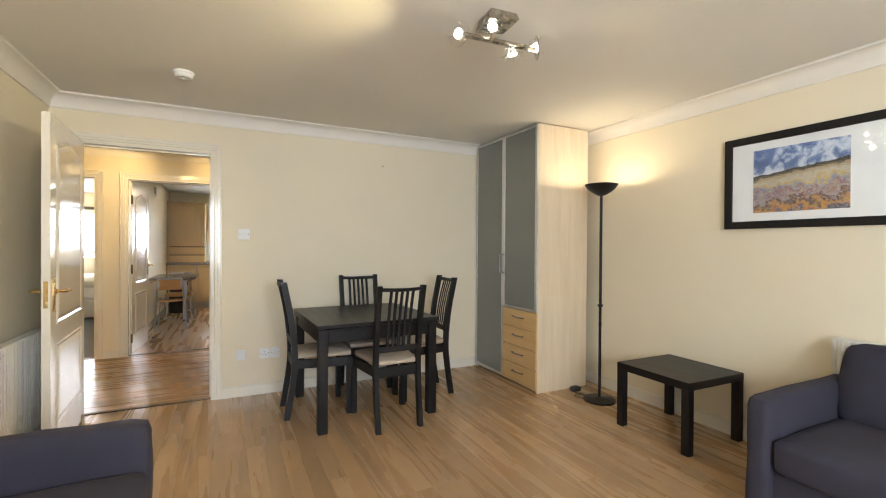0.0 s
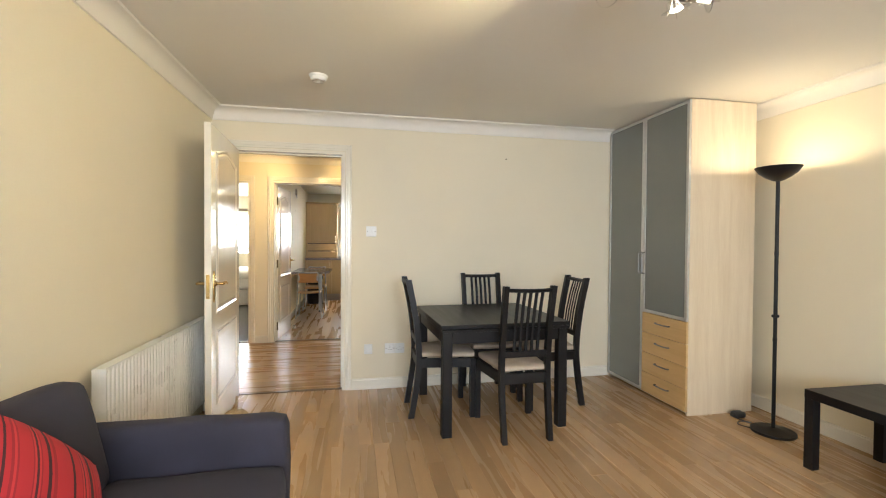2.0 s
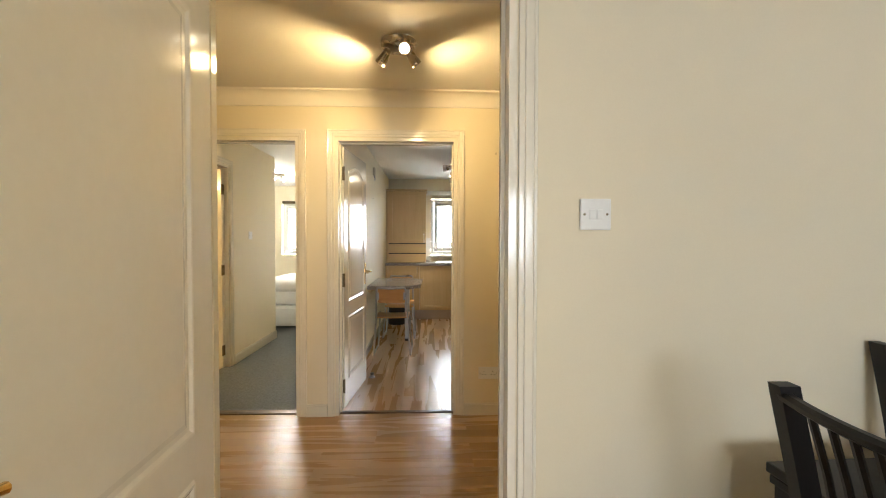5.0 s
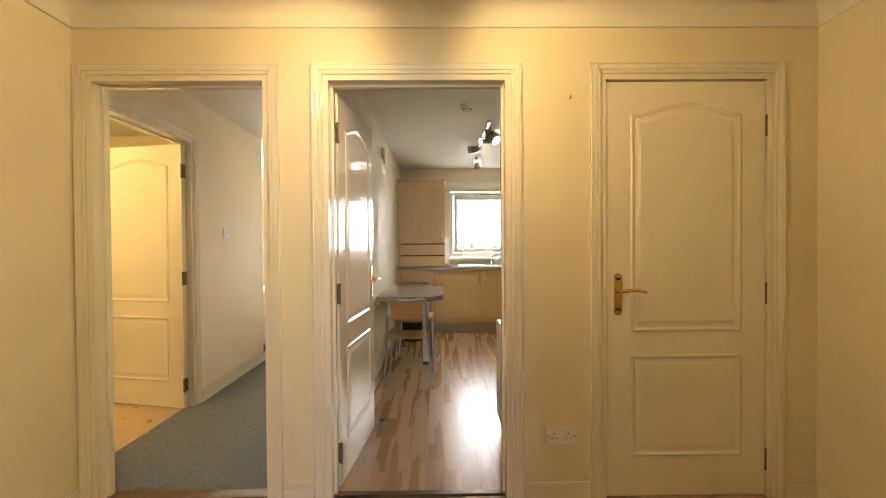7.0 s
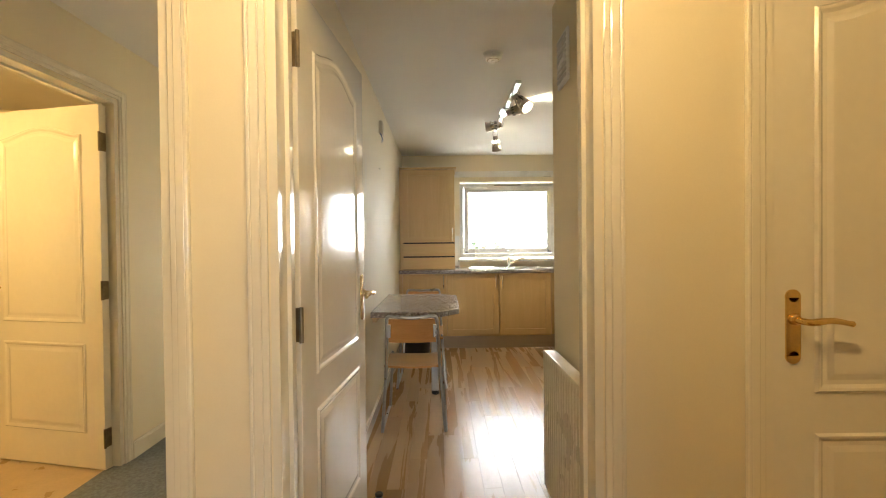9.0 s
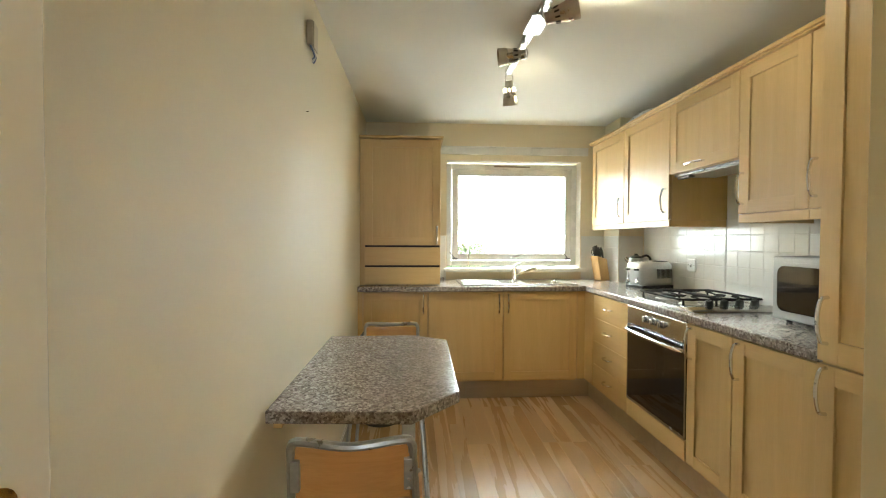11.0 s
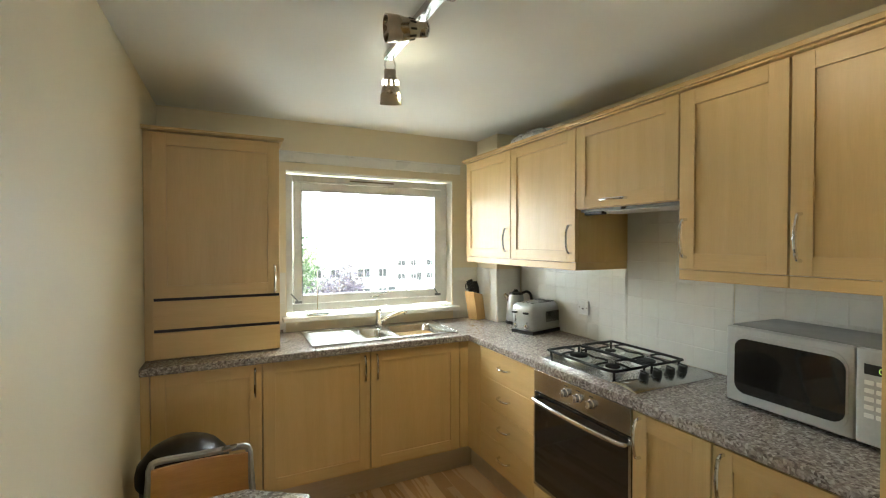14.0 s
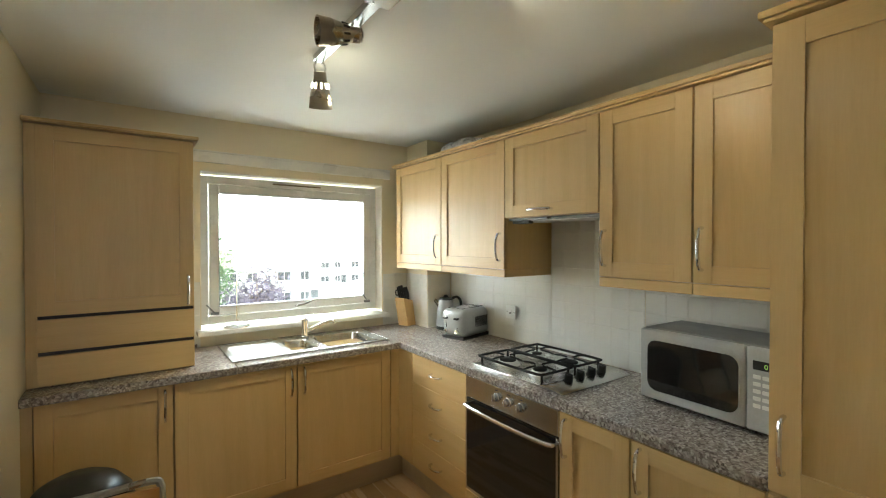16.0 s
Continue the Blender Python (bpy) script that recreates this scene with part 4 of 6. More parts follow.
def smoke_alarm(m, label):
    root = thing("smoke_alarm", m, label, "smoke alarm")
    part("base", lathe([(0.058, 0.0), (0.058, -0.012), (0.054, -0.016)], 28), M_WHITE, root, smooth=True)
    part("cover", lathe([(0.052, -0.015), (0.050, -0.028), (0.040, -0.038), (0.018, -0.041), (0.016, -0.040)], 28), M_WHITE, root, smooth=True)
    part("vent_ring", lathe([(0.044, -0.0345), (0.034, -0.0405), (0.033, -0.0400), (0.043, -0.034)], 28), M_HINGE, root)
    part("button", lathe([(0.012, -0.040), (0.012, -0.044), (0.009, -0.045)], 16), M_WHITE, root)
    return root


smoke_alarm(pose(-0.15, 3.585, CEIL), "round white smoke alarm on the living room ceiling")
smoke_alarm(pose(-0.15, 7.82, KCEIL), "round white smoke alarm on the kitchen ceiling")


def wall_plate(name, m, w, h, label, category, rockers=0, sockets=0):
    """Plate on a wall; local x along it, front towards -y, centred."""
    root = thing(name, m, label, category)
    part("plate", boxes((-w / 2, w / 2, -0.009, 0, -h / 2, h / 2), bevel=0.003), M_WHITE, root)
    for i in range(rockers):
        x = (i - (rockers - 1) / 2) * 0.022
        part("rocker", boxes((x - 0.009, x + 0.009, -0.013, -0.008, -0.014, 0.014), bevel=0.002), M_WHITE, root)
    for x in ((-w / 2 + 0.012, w / 2 - 0.012) if rockers or sockets else ()):
        part("screw", lathe([(0.0035, 0), (0.0035, 0.0015)], 10, Matrix.Translation((x, -0.009, 0)) @ Matrix.Rotation(math.pi / 2, 4, "X")), M_HINGE, root)
    for i in range(sockets):
        x = (i - (sockets - 1) / 2) * 0.066
        for dx, z, a, b in ((0, 0.012, 0.0022, 0.004), (-0.011, -0.010, 0.0035, 0.0022), (0.011, -0.010, 0.0035, 0.0022)):
            part("pin_hole", boxes((x + dx - a, x + dx + a, -0.0096, -0.0088, z - b, z + b)), M_DARK, root)
        part("rocker", boxes((x - 0.006 + 0.026, x + 0.006 + 0.026 if sockets == 1 else x + 0.030, -0.012, -0.008, 0.006, 0.026), bevel=0.0015), M_WHITE, root)
    return root


wall_plate("light_switch", pose(0.222, LN, 1.36), 0.088, 0.088, "white double light switch on the wall", "switch", rockers=2)
wall_plate("aerial_socket", pose(0.20, LN, 0.345), 0.07, 0.085, "white aerial outlet plate on the wall", "socket")
wall_plate("wall_socket", pose(0.385, LN, 0.345), 0.088, 0.088, "white wall socket on the living room wall", "socket", sockets=1)
wall_plate("wall_socket", pose(0.472, LN, 0.345), 0.080, 0.088, "white wall socket on the living room wall", "socket", sockets=1)
wall_plate("wall_socket", pose(0.19, HN, 0.31), 0.146, 0.088, "white double socket on the hall wall", "socket", sockets=2)
part("nail", lathe([(0.003, 0.0), (0.003, 0.02), (0.005, 0.021)], 8, pose(1.43, LN, 2.03, 90, 0, 0)), M_HINGE)
tagged(bpy.data.objects["nail"], "small bare nail in the wall", "nail")
tagged(part("picture_hook", boxes((0.237, 0.242, HN - 0.010, HN, 1.905, 1.912), (0.237, 0.242, HN - 0.012, HN - 0.009, 1.912, 1.920)), M_HINGE), "small dark hook in the hall wall", "hook")


def lamp_cable():
    root = thing("lamp_cable", pose(2.80, 3.20, 0), "black lamp cable and foot switch on the floor", "cable")
    part("cord", tube(arc([(0.06, -0.10, 0.006), (-0.02, -0.06, 0.005), (-0.06, 0.02, 0.005), (0.0, 0.06, 0.005), (0.05, 0.02, 0.005), (0.02, 0.10, 0.005), (0.06, 0.17, 0.006)], 5), 0.0035, 6), M_DARK, root, smooth=True)
    part("foot_switch", cushion(0.01, 0.10, 0.11, 0.17, 0.0, 0.04, 0.012, 0.004, 2.0, 5), M_DARK, root, smooth=True)
    return root


lamp_cable()
BALL_R = 0.088
ball_profile = []
for k in range(73):
    a = -math.pi / 2 * 0.93 + k / 72 * math.pi * 0.965
    r = BALL_R * (1 + 0.018 * math.cos(k * math.pi / 2.0))
    ball_profile.append((r * math.cos(a), BALL_R * 0.97 + r * math.sin(a) * 0.97))
ball = thing("door_stop", pose(-0.678, 3.690, -0.003, 0, 0, 20), "round straw-coloured woven rope door stop with a loop handle", "door stop")
part("woven_ball", lathe(ball_profile, 36), M_STRAW, ball, smooth=True)
for k in range(28):
    # strands that cross the coils of rope
    a = k / 28 * 2 * math.pi
    line = []
    for j in range(9):
        e = -1.05 + j / 8 * 2.2
        rr = BALL_R * (1.006 + 0.014 * (1 if (j + k) % 2 else -1))
        line.append((rr * math.cos(e) * math.cos(a), rr * math.cos(e) * math.sin(a), BALL_R * 0.97 + rr * math.sin(e) * 0.97))
    part("strand", tube(arc(line, 2), 0.0032, 4), M_STRAW, ball, smooth=True)
part("loop_handle", tube(arc([(0.0, -0.018, 0.168), (0.004, -0.006, 0.20), (0.010, 0.024, 0.232), (0.014, 0.052, 0.236), (0.014, 0.052, 0.212), (0.008, 0.024, 0.186), (0.0, 0.012, 0.168)], 5), 0.0075, 8), M_STRAW, ball, "thick rope loop", smooth=True)
stop = thing("door_stop", pose(-0.775, 7.27, 0), "small grey rubber door stop on the floor", "door stop")
part("base", lathe([(0.028, 0.0), (0.028, 0.006), (0.018, 0.012), (0.014, 0.030), (0.016, 0.034), (0.010, 0.038)], 18), M_GUN, stop, smooth=True)
part("buffer", lathe([(0.0165, 0.031), (0.019, 0.034), (0.019, 0.042), (0.014, 0.046)], 18), M_DARK, stop, smooth=True)


# ---- hall ----
def hall_light(m):
    root = thing("ceiling_light", m, "round nickel hall ceiling light with three spot heads, lit", "ceiling light")
    part("canopy", lathe([(0.095, 0.0), (0.095, -0.02), (0.085, -0.036), (0.02, -0.040)], 36), M_NICKEL, root, smooth=True)
    for k, (ang, aim) in enumerate(((190, (-0.55, 0.40, -0.62)), (300, (0.10, -0.95, -0.22)), (350, (0.50, 0.45, -0.66)))):
        x, y = 0.065 * math.cos(radians(ang)), 0.065 * math.sin(radians(ang))
        part("stem", tube([(x, y, -0.035), (x, y, -0.065)], 0.007, 8), M_NICKEL, root)
        a = Vector(aim).normalized()
        at = Vector((x, y, -0.07))
        mm = look(tuple(at), tuple(at + a)) @ Matrix.Rotation(math.pi, 4, "X")
        hd = part("spot_head", lathe([(0.012, -0.03), (0.018, -0.026), (0.022, 0.0), (0.029, 0.055), (0.030, 0.060), (0.027, 0.060), (0.02, 0.02)], 22, mm), M_NICKEL, root, "slotted cone spot head", smooth=True)
        part("lens", lathe([(0.024, 0.050), (0.024, 0.054), (0.012, 0.057)], 18, mm), M_BULB_HALL, hd, "lit bulb face", smooth=True)
    return root


hall_light(pose(-0.41, 5.58, CEIL))
for aim, watts in (((-0.92, 0.30, -0.22), 46), ((0.15, -0.95, -0.30), 8), ((0.90, 0.40, -0.25), 36), ((0.0, 0.75, -0.75), 5)):
    a = Vector(aim).normalized()
    e = Vector((-0.41, 5.58, 2.20)) + 0.07 * a
    lamp("hall_spot", "SPOT", look(tuple(e), tuple(e + a)), watts, (1.0, 0.67, 0.29), 0.03, spread=140)
for aim, watts in (((-0.92, 0.34, -0.34), 62), ((-0.35, -0.85, -0.30), 5), ((0.25, 0.10, -0.75), 9), ((0.85, -0.30, -0.20), 8)):
    a = Vector(aim).normalized()
    e = Vector((1.225, 2.15, 2.16)) + 0.10 * a
    lamp("living_spot", "SPOT", look(tuple(e), tuple(e + a)), watts, (1.0, 0.77, 0.40), 0.02, spread=104)
for x, y, z in ((-2.003, 6.475, 1.02), (-0.900, 6.488, 0.70)):
    setting("trim_strike_plate", boxes((x, x + 0.004, y - 0.014, y + 0.014, z - 0.035, z + 0.035), (x + 0.004, x + 0.007, y - 0.005, y + 0.005, z - 0.014, z + 0.014), bevel=0.001), M_HINGE, "dark metal plate on the door lining")
setting("trim_threshold_living", boxes((-0.905, 0.0, 4.47, 4.505, -0.012, 0.006), bevel=0.002), M_STRIP, "narrow metal floor strip in the doorway")
setting("trim_threshold_kitchen", boxes((-0.924, -0.046, 6.44, 6.475, -0.012, 0.006), bevel=0.002), M_STRIP, "narrow metal floor strip in the doorway")
setting("trim_threshold_lobby", boxes((-2.027, -1.186, 6.43, 6.50, -0.012, 0.008), bevel=0.002), M_STRIP, "narrow metal floor strip in the doorway")


# ---- bedroom and lobby, seen through the doorway ----
def bed(m):
    root = thing("bed", m, "white divan bed with white bedding", "bed")
    part("divan_base", boxes((0, 1.5, 0, 1.95, 0.04, 0.34), bevel=0.02), M_LINEN, root)
    part("drawer_front", boxes((0.05, 0.72, -0.012, 0.004, 0.08, 0.30), bevel=0.006), M_LINEN, root)
    part("drawer_front", boxes((0.78, 1.45, -0.012, 0.004, 0.08, 0.30), bevel=0.006), M_LINEN, root)
    part("mattress", cushion(0, 1.5, 0, 1.95, 0.34, 0.58, 0.05, 0.01, 2.0), M_LINEN, root, smooth=True)
    part("duvet", cushion(-0.02, 1.52, -0.02, 1.4, 0.52, 0.70, 0.06, 0.03, 4.0, 14), M_LINEN, root, smooth=True)
    for x in (0.08, 1.42):
        for y in (0.08, 1.87):
            part("castor", lathe([(0.02, 0.0), (0.02, 0.045)], 10, Matrix.Translation((x, y, 0.004))), M_DARK, root)
    return root


bed(pose(-2.72, 9.50, 0.0))
wall_plate("light_switch", pose(-2.25, 8.16, 1.33, 0, 0, 90), 0.088, 0.088, "white light switch on the lobby wall", "switch", rockers=1)
hl = hall_light(pose(-2.68, 10.36, CEIL, 0, 0, 40))
hl["label"] = "round nickel bedroom ceiling light with three spot heads"


# ---- kitchen ----
setting("wall_boxing", boxes((1.255, KE, 10.47, KN, 0.0, KCEIL)), M_WALL, "boxed-in pipe corner, cream painted")
EAST = pose(0, 0, 0, 0, 0, -90)      # local front (-y) looks west, local x runs south


def bow_handle(parent, x, z, upright=True, length=0.15, y=0.0):
    h = length / 2
    d = [(-h, 0.0), (-h * 0.93, -0.022), (-h * 0.5, -0.033), (0, -0.036), (h * 0.5, -0.033), (h * 0.93, -0.022), (h, 0.0)]
    pts = [(x, y + v, z + u) if upright else (x + u, y + v, z) for u, v in d]
    return part("handle", tube(arc(pts, 3), 0.0065, 8), M_CHROME, parent, "bowed chrome handle", smooth=True)


def shaker(root, x0, x1, z0, z1, front=0.0, handle=None, across=False, rail=0.062):
    """A framed door: stiles and rails with a recessed panel; handle: (x, z, upright)."""
    g, t = 0.0025, 0.02
    a, b, c, d = x0 + g, x1 - g, z0 + g, z1 - g
    door = part("door", boxes((a + rail - 0.001, b - rail + 0.001, front + 0.008, front + 0.018, c + rail - 0.001, d - rail + 0.001)), M_MAPLE, root, "maple framed door")
    for u0, u1 in ((a, a + rail), (b - rail, b)):
        part("stile", boxes((u0, u1, front, front + t, c, d), bevel=0.0012), M_MAPLE, door)
    for w0, w1 in ((c, c + rail), (d - rail, d)):
        part("rail", boxes((a + rail, b - rail, front, front + t, w0, w1), bevel=0.0012), M_MAPLEH, door)
    if handle:
        bow_handle(door, handle[0], handle[1], handle[2], y=front)
    return door


def drawer(root, x0, x1, z0, z1, front=0.0, handle=True):
    d = part("drawer", boxes((x0 + 0.0015, x1 - 0.0015, front, front + 0.02, z0 + 0.0015, z1 - 0.0015), bevel=0.0015), M_MAPLEH, root, "plain maple drawer front")
    if handle:
        bow_handle(d, (x0 + x1) / 2, (z0 + z1) / 2 + 0.01, False, 0.10, y=front)
    return d


ZB, ZT = 0.165, 0.866      # base doors


def base_unit(m, w, depth, label, doors=(), drawers=0, name="base_cabinet"):
    root = thing(name, m, label, "cabinet", "fitted kitchen units")
    part("body", boxes((0.0, w, 0.0225, depth, 0.15, 0.868)), M_MAPLE, root)
    for x0, x1, hx in doors:
        shaker(root, x0, x1, ZB, ZT, handle=(hx, 0.77, True))
    for i in range(drawers):
        h = (ZT - ZB) / drawers
        drawer(root, 0.0, w, ZB + i * h, ZB + (i + 1) * h)
    return root


YF, XF = 10.195, 0.853
base_unit(pose(-0.905, YF, 0), 0.503, 0.565, "maple base cabinet at the wall end", [(0.0, 0.503, 0.468)])
base_unit(pose(-0.400, YF, 0), 0.592, 0.565, "maple base cabinet under the drainer", [(0.0, 0.592, 0.557)])
base_unit(pose(0.194, YF, 0), 0.596, 0.565, "maple base cabinet under the sink", [(0.0, 0.596, 0.036)])
fill = thing("corner_filler", pose(0, 0, 0), "maple corner filler posts between base cabinets", "cabinet", "fitted kitchen units")
part("post", boxes((0.792, XF + 0.0, YF, YF + 0.02, ZB, ZT), bevel=0.001), M_MAPLE, fill)
part("post", boxes((XF, XF + 0.02, 10.034, YF + 0.02, ZB, ZT), bevel=0.001), M_MAPLE, fill)
part("end_panel", boxes((KW, -0.907, YF + 0.004, KN, 0.0, 0.868)), M_MAPLE, fill)
base_unit(pose(XF, 10.030, 0) @ EAST, 0.536, 0.59, "maple four-drawer base cabinet", drawers=4, name="drawer_cabinet")
base_unit(pose(XF, 8.884, 0) @ EAST, 0.310, 0.59, "narrow maple base cabinet beside the oven", [(0.0, 0.310, 0.036)])
base_unit(pose(XF, 8.572, 0) @ EAST, 0.400, 0.59, "maple base cabinet under the microwave", [(0.0, 0.400, 0.036)])

pl = setting("plinth_kitchen", boxes((-0.945, 0.93, 10.262, 10.278, 0.0, 0.149), (0.915, 0.931, 7.42, 10.262, 0.0, 0.149)), M_PLINTH, "maple plinth below the cabinets")


def worktop():
    root = thing("worktop", pose(0, 0, 0.87), "grey speckled laminate worktop with rounded edge", "worktop")
    bm = bmesh.new()
    # two runs meeting in the corner, cut out round the sink bowls
    z1 = 0.04
    box(bm, KW, -0.12, 10.166, KN, 0, z1, bevel=0.006)
    box(bm, -0.12, 0.80, 10.166, 10.262, 0, z1, bevel=0.006)
    box(bm, -0.12, 0.80, 10.695, KN, 0, z1)
    box(bm, 0.80, 1.255, 10.166, KN, 0, z1)
    box(bm, 1.255, KE, 10.166, 10.47, 0, z1)
    box(bm, 0.844, KE, 8.166, 10.166, 0, z1, bevel=0.006)
    part("top", bm, M_TOP, root)
    part("upstand", boxes((KW, -0.24, KN - 0.006, KN - 0.001, z1, z1 + 0.02)), M_TOP, root)
    return root


worktop()


def sink(m):
    root = thing("sink", m, "stainless steel sink with drainer and two bowls", "sink")
    x0, x1, y0, y1 = -0.13, 0.81, 10.255, 10.70
    zt = 0.0065
    b1, b2 = (0.205, 0.365, 10.33, 10.60), (0.415, 0.755, 10.30, 10.64)
    bm = bmesh.new()
    # rim plate in strips round the bowls
    for r in ((x0, b1[0], y0, y1), (b1[0], b1[1], y0, b1[2]), (b1[0], b1[1], b1[3], y1), (b1[1], b2[0], y0, y1), (b2[0], b2[1], y0, b2[2]), (b2[0], b2[1], b2[3], y1), (b2[1], x1, y0, y1)):
        box(bm, *r, 0.0005, zt)
    part("deck", bm, M_STEEL, root)
    for r in (b1, b2):
        deep = 0.10 if r is b1 else 0.15
        bm = bmesh.new()
        rings = []
        for inset, z in ((0.0, zt + 0.001), (0.006, zt - 0.006), (0.012, -deep * 0.6), (0.03, -deep), (0.06, -deep - 0.004)):
            ring = []
            cr = 0.045
            for cx, cy, a0 in ((r[1] - cr, r[3] - cr, 0), (r[0] + cr, r[3] - cr, 90), (r[0] + cr, r[2] + cr, 180), (r[1] - cr, r[2] + cr, 270)):
                for k in range(6):
                    a = radians(a0 + k * 18)
                    px, py = cx + cr * math.cos(a), cy + cr * math.sin(a)
                    mx, my = (r[0] + r[1]) / 2, (r[2] + r[3]) / 2
                    ring.append(bm.verts.new((mx + (px - mx) * (1 - inset / ((r[1] - r[0]) / 2)), my + (py - my) * (1 - inset / ((r[3] - r[2]) / 2)), z)))
            rings.append(ring)
        for a, b in zip(rings, rings[1:]):
            ring_between(bm, a, b)
        bm.faces.new(rings[-1])
        bw = part("bowl", bm, M_STEEL, root, smooth=True)
        part("waste", lathe([(0.03, -deep - 0.003), (0.03, -deep + 0.001), (0.012, -deep)], 18, Matrix.Translation(((r[0] + r[1]) / 2, (r[2] + r[3]) / 2, 0))), M_CHROME, bw)
    part("rim", boxes((x0 - 0.004, x1 + 0.004, y0 - 0.004, y0 + 0.004, 0.0005, 0.010), (x0 - 0.004, x1 + 0.004, y1 - 0.004, y1 + 0.004, 0.0005, 0.010), (x0 - 0.004, x0 + 0.004, y0 + 0.004, y1 - 0.004, 0.0005, 0.010), (x1 - 0.004, x1 + 0.004, y0 + 0.004, y1 - 0.004, 0.0005, 0.010), bevel=0.002), M_STEEL, root)
    for i in range(8):
        y = 10.32 + i * 0.042
        part("drain_rib", tube([(x0 + 0.03, y, zt), (b1[0] - 0.03, y, zt)], 0.004, 6, flat=0.6), M_STEEL, root)
    return root


sink(pose(0, 0, 0.91))


def tap(m):
    root = thing("mixer_tap", m, "chrome single-lever kitchen mixer tap", "tap")
    part("body", lathe([(0.027, 0.0), (0.027, 0.006), (0.022, 0.010), (0.021, 0.10), (0.023, 0.104), (0.022, 0.125), (0.012, 0.132)], 20), M_CHROME, root, smooth=True)
    part("spout", tube(arc([(0.01, -0.005, 0.035), (0.06, -0.03, 0.065), (0.13, -0.065, 0.10), (0.165, -0.082, 0.108), (0.175, -0.088, 0.090)], 5), [0.013] * 12 + [0.012] * 9, 12), M_CHROME, root, smooth=True)
    part("lever", tube(arc([(0.0, 0.0, 0.128), (0.012, -0.02, 0.140), (0.035, -0.05, 0.152), (0.045, -0.065, 0.155)], 5), 0.008, 8, flat=0.7), M_CHROME, root, smooth=True)
    return root


tap(pose(0.385, 10.655, 0.9165))


def dresser_unit():
    """The tall cabinet that stands on the worktop beside the window."""
    root = thing("wall_cabinet", pose(-0.905, 10.295, 0.911), "tall maple cabinet with two drawers standing on the worktop", "cabinet", "fitted kitchen units")
    w = 0.605
    part("body", boxes((-0.038, w, 0.0225, 0.472, 0.0, 1.165)), M_MAPLE, root)
    # added dark sheet behind the fronts, so the gaps read as shaded
    part("gap", boxes((0.004, w - 0.004, 0.012, 0.0224, 0.004, 1.16)), M_GAPSHADE, root, "added dark sheet, painted shade in the gaps between the drawers")
    d1 = drawer(root, 0.0, w, 0.006, 0.142, handle=False)
    d2 = drawer(root, 0.0, w, 0.156, 0.303, handle=False)
    shaker(root, 0.0, w, 0.315, 1.160, handle=(w - 0.03, 0.40, True))
    part("cornice", boxes((-0.040, w + 0.022, -0.022, 0.472, 1.170, 1.185), (-0.040, w + 0.014, -0.014, 0.472, 1.1655, 1.170), bevel=0.003), M_MAPLE, root)
    return root


dresser_unit()


def wall_units():
    x = 1.094
    zb, zt = 1.405, 2.118
    for y0, y1, hs, low, lab in ((10.657, 10.062, 1, zb, "maple wall cabinet in the corner"), (10.060, 9.462, 1, zb, "maple wall cabinet beside the cooker hood"), (9.460, 8.872, 0, 1.685, "short maple wall cabinet over the hood, lift-up door"), (8.870, 8.482, -1, zb, "maple wall cabinet over the worktop"), (8.480, 8.168, -1, zb, "maple wall cabinet beside the tall unit")):
        w = y0 - y1
        root = thing("wall_cabinet", pose(x, y0, 0) @ EAST, lab, "cabinet", "fitted kitchen units")
        if y0 > 10.5:
            part("body", boxes((0.19, w, 0.0225, KE - x - 0.002, low, zt), (0.0, 0.19, 0.0225, 0.158, low, zt)), M_MAPLE, root)
        else:
            part("body", boxes((0.0, w, 0.0225, KE - x - 0.002, low, zt)), M_MAPLE, root)
        h = (w - 0.032, low + 0.125, True) if hs == 1 else (0.032, low + 0.125, True) if hs == -1 else (w / 2 - 0.04, low + 0.035, False)
        shaker(root, 0.0, w, low, zt, handle=h)
        if hs:
            part("light_pelmet", boxes((0.0, w, 0.004, 0.022, low - 0.042, low - 0.0005), bevel=0.003), M_MAPLEH, root)
            if y1 == 9.462:
                part("pelmet_return", boxes((w - 0.018, w, 0.022, KE - x - 0.002, low - 0.042, low - 0.0005), bevel=0.003), M_MAPLEH, root)
            if y0 == 8.870:
                part("pelmet_return", boxes((0.0, 0.018, 0.022, KE - x - 0.002, low - 0.042, low - 0.0005), bevel=0.003), M_MAPLEH, root)
        else:
            hd = part("hood", boxes((0.004, w - 0.004, 0.030, 0.30, low - 0.014, low - 0.001), bevel=0.003), M_GUN, root, "grey slide-out cooker hood")
            part("grease_filter", boxes((0.04, w - 0.04, 0.06, 0.27, low - 0.018, low - 0.0145)), M_ALU, hd)
            part("hood_switch", boxes((0.02, 0.14, 0.040, 0.075, low - 0.030, low - 0.0145), bevel=0.003), M_DARK, hd)
    cr = thing("cornice", pose(0, 0, zt), "maple cornice along the wall cabinets", "cornice")
    part("moulding", boxes((x - 0.026, x + 0.05, 8.168, 10.68, 0.010, 0.028), (x - 0.016, x + 0.05, 8.168, 10.67, 0.001, 0.010), bevel=0.003), M_MAPLE, cr)


wall_units()


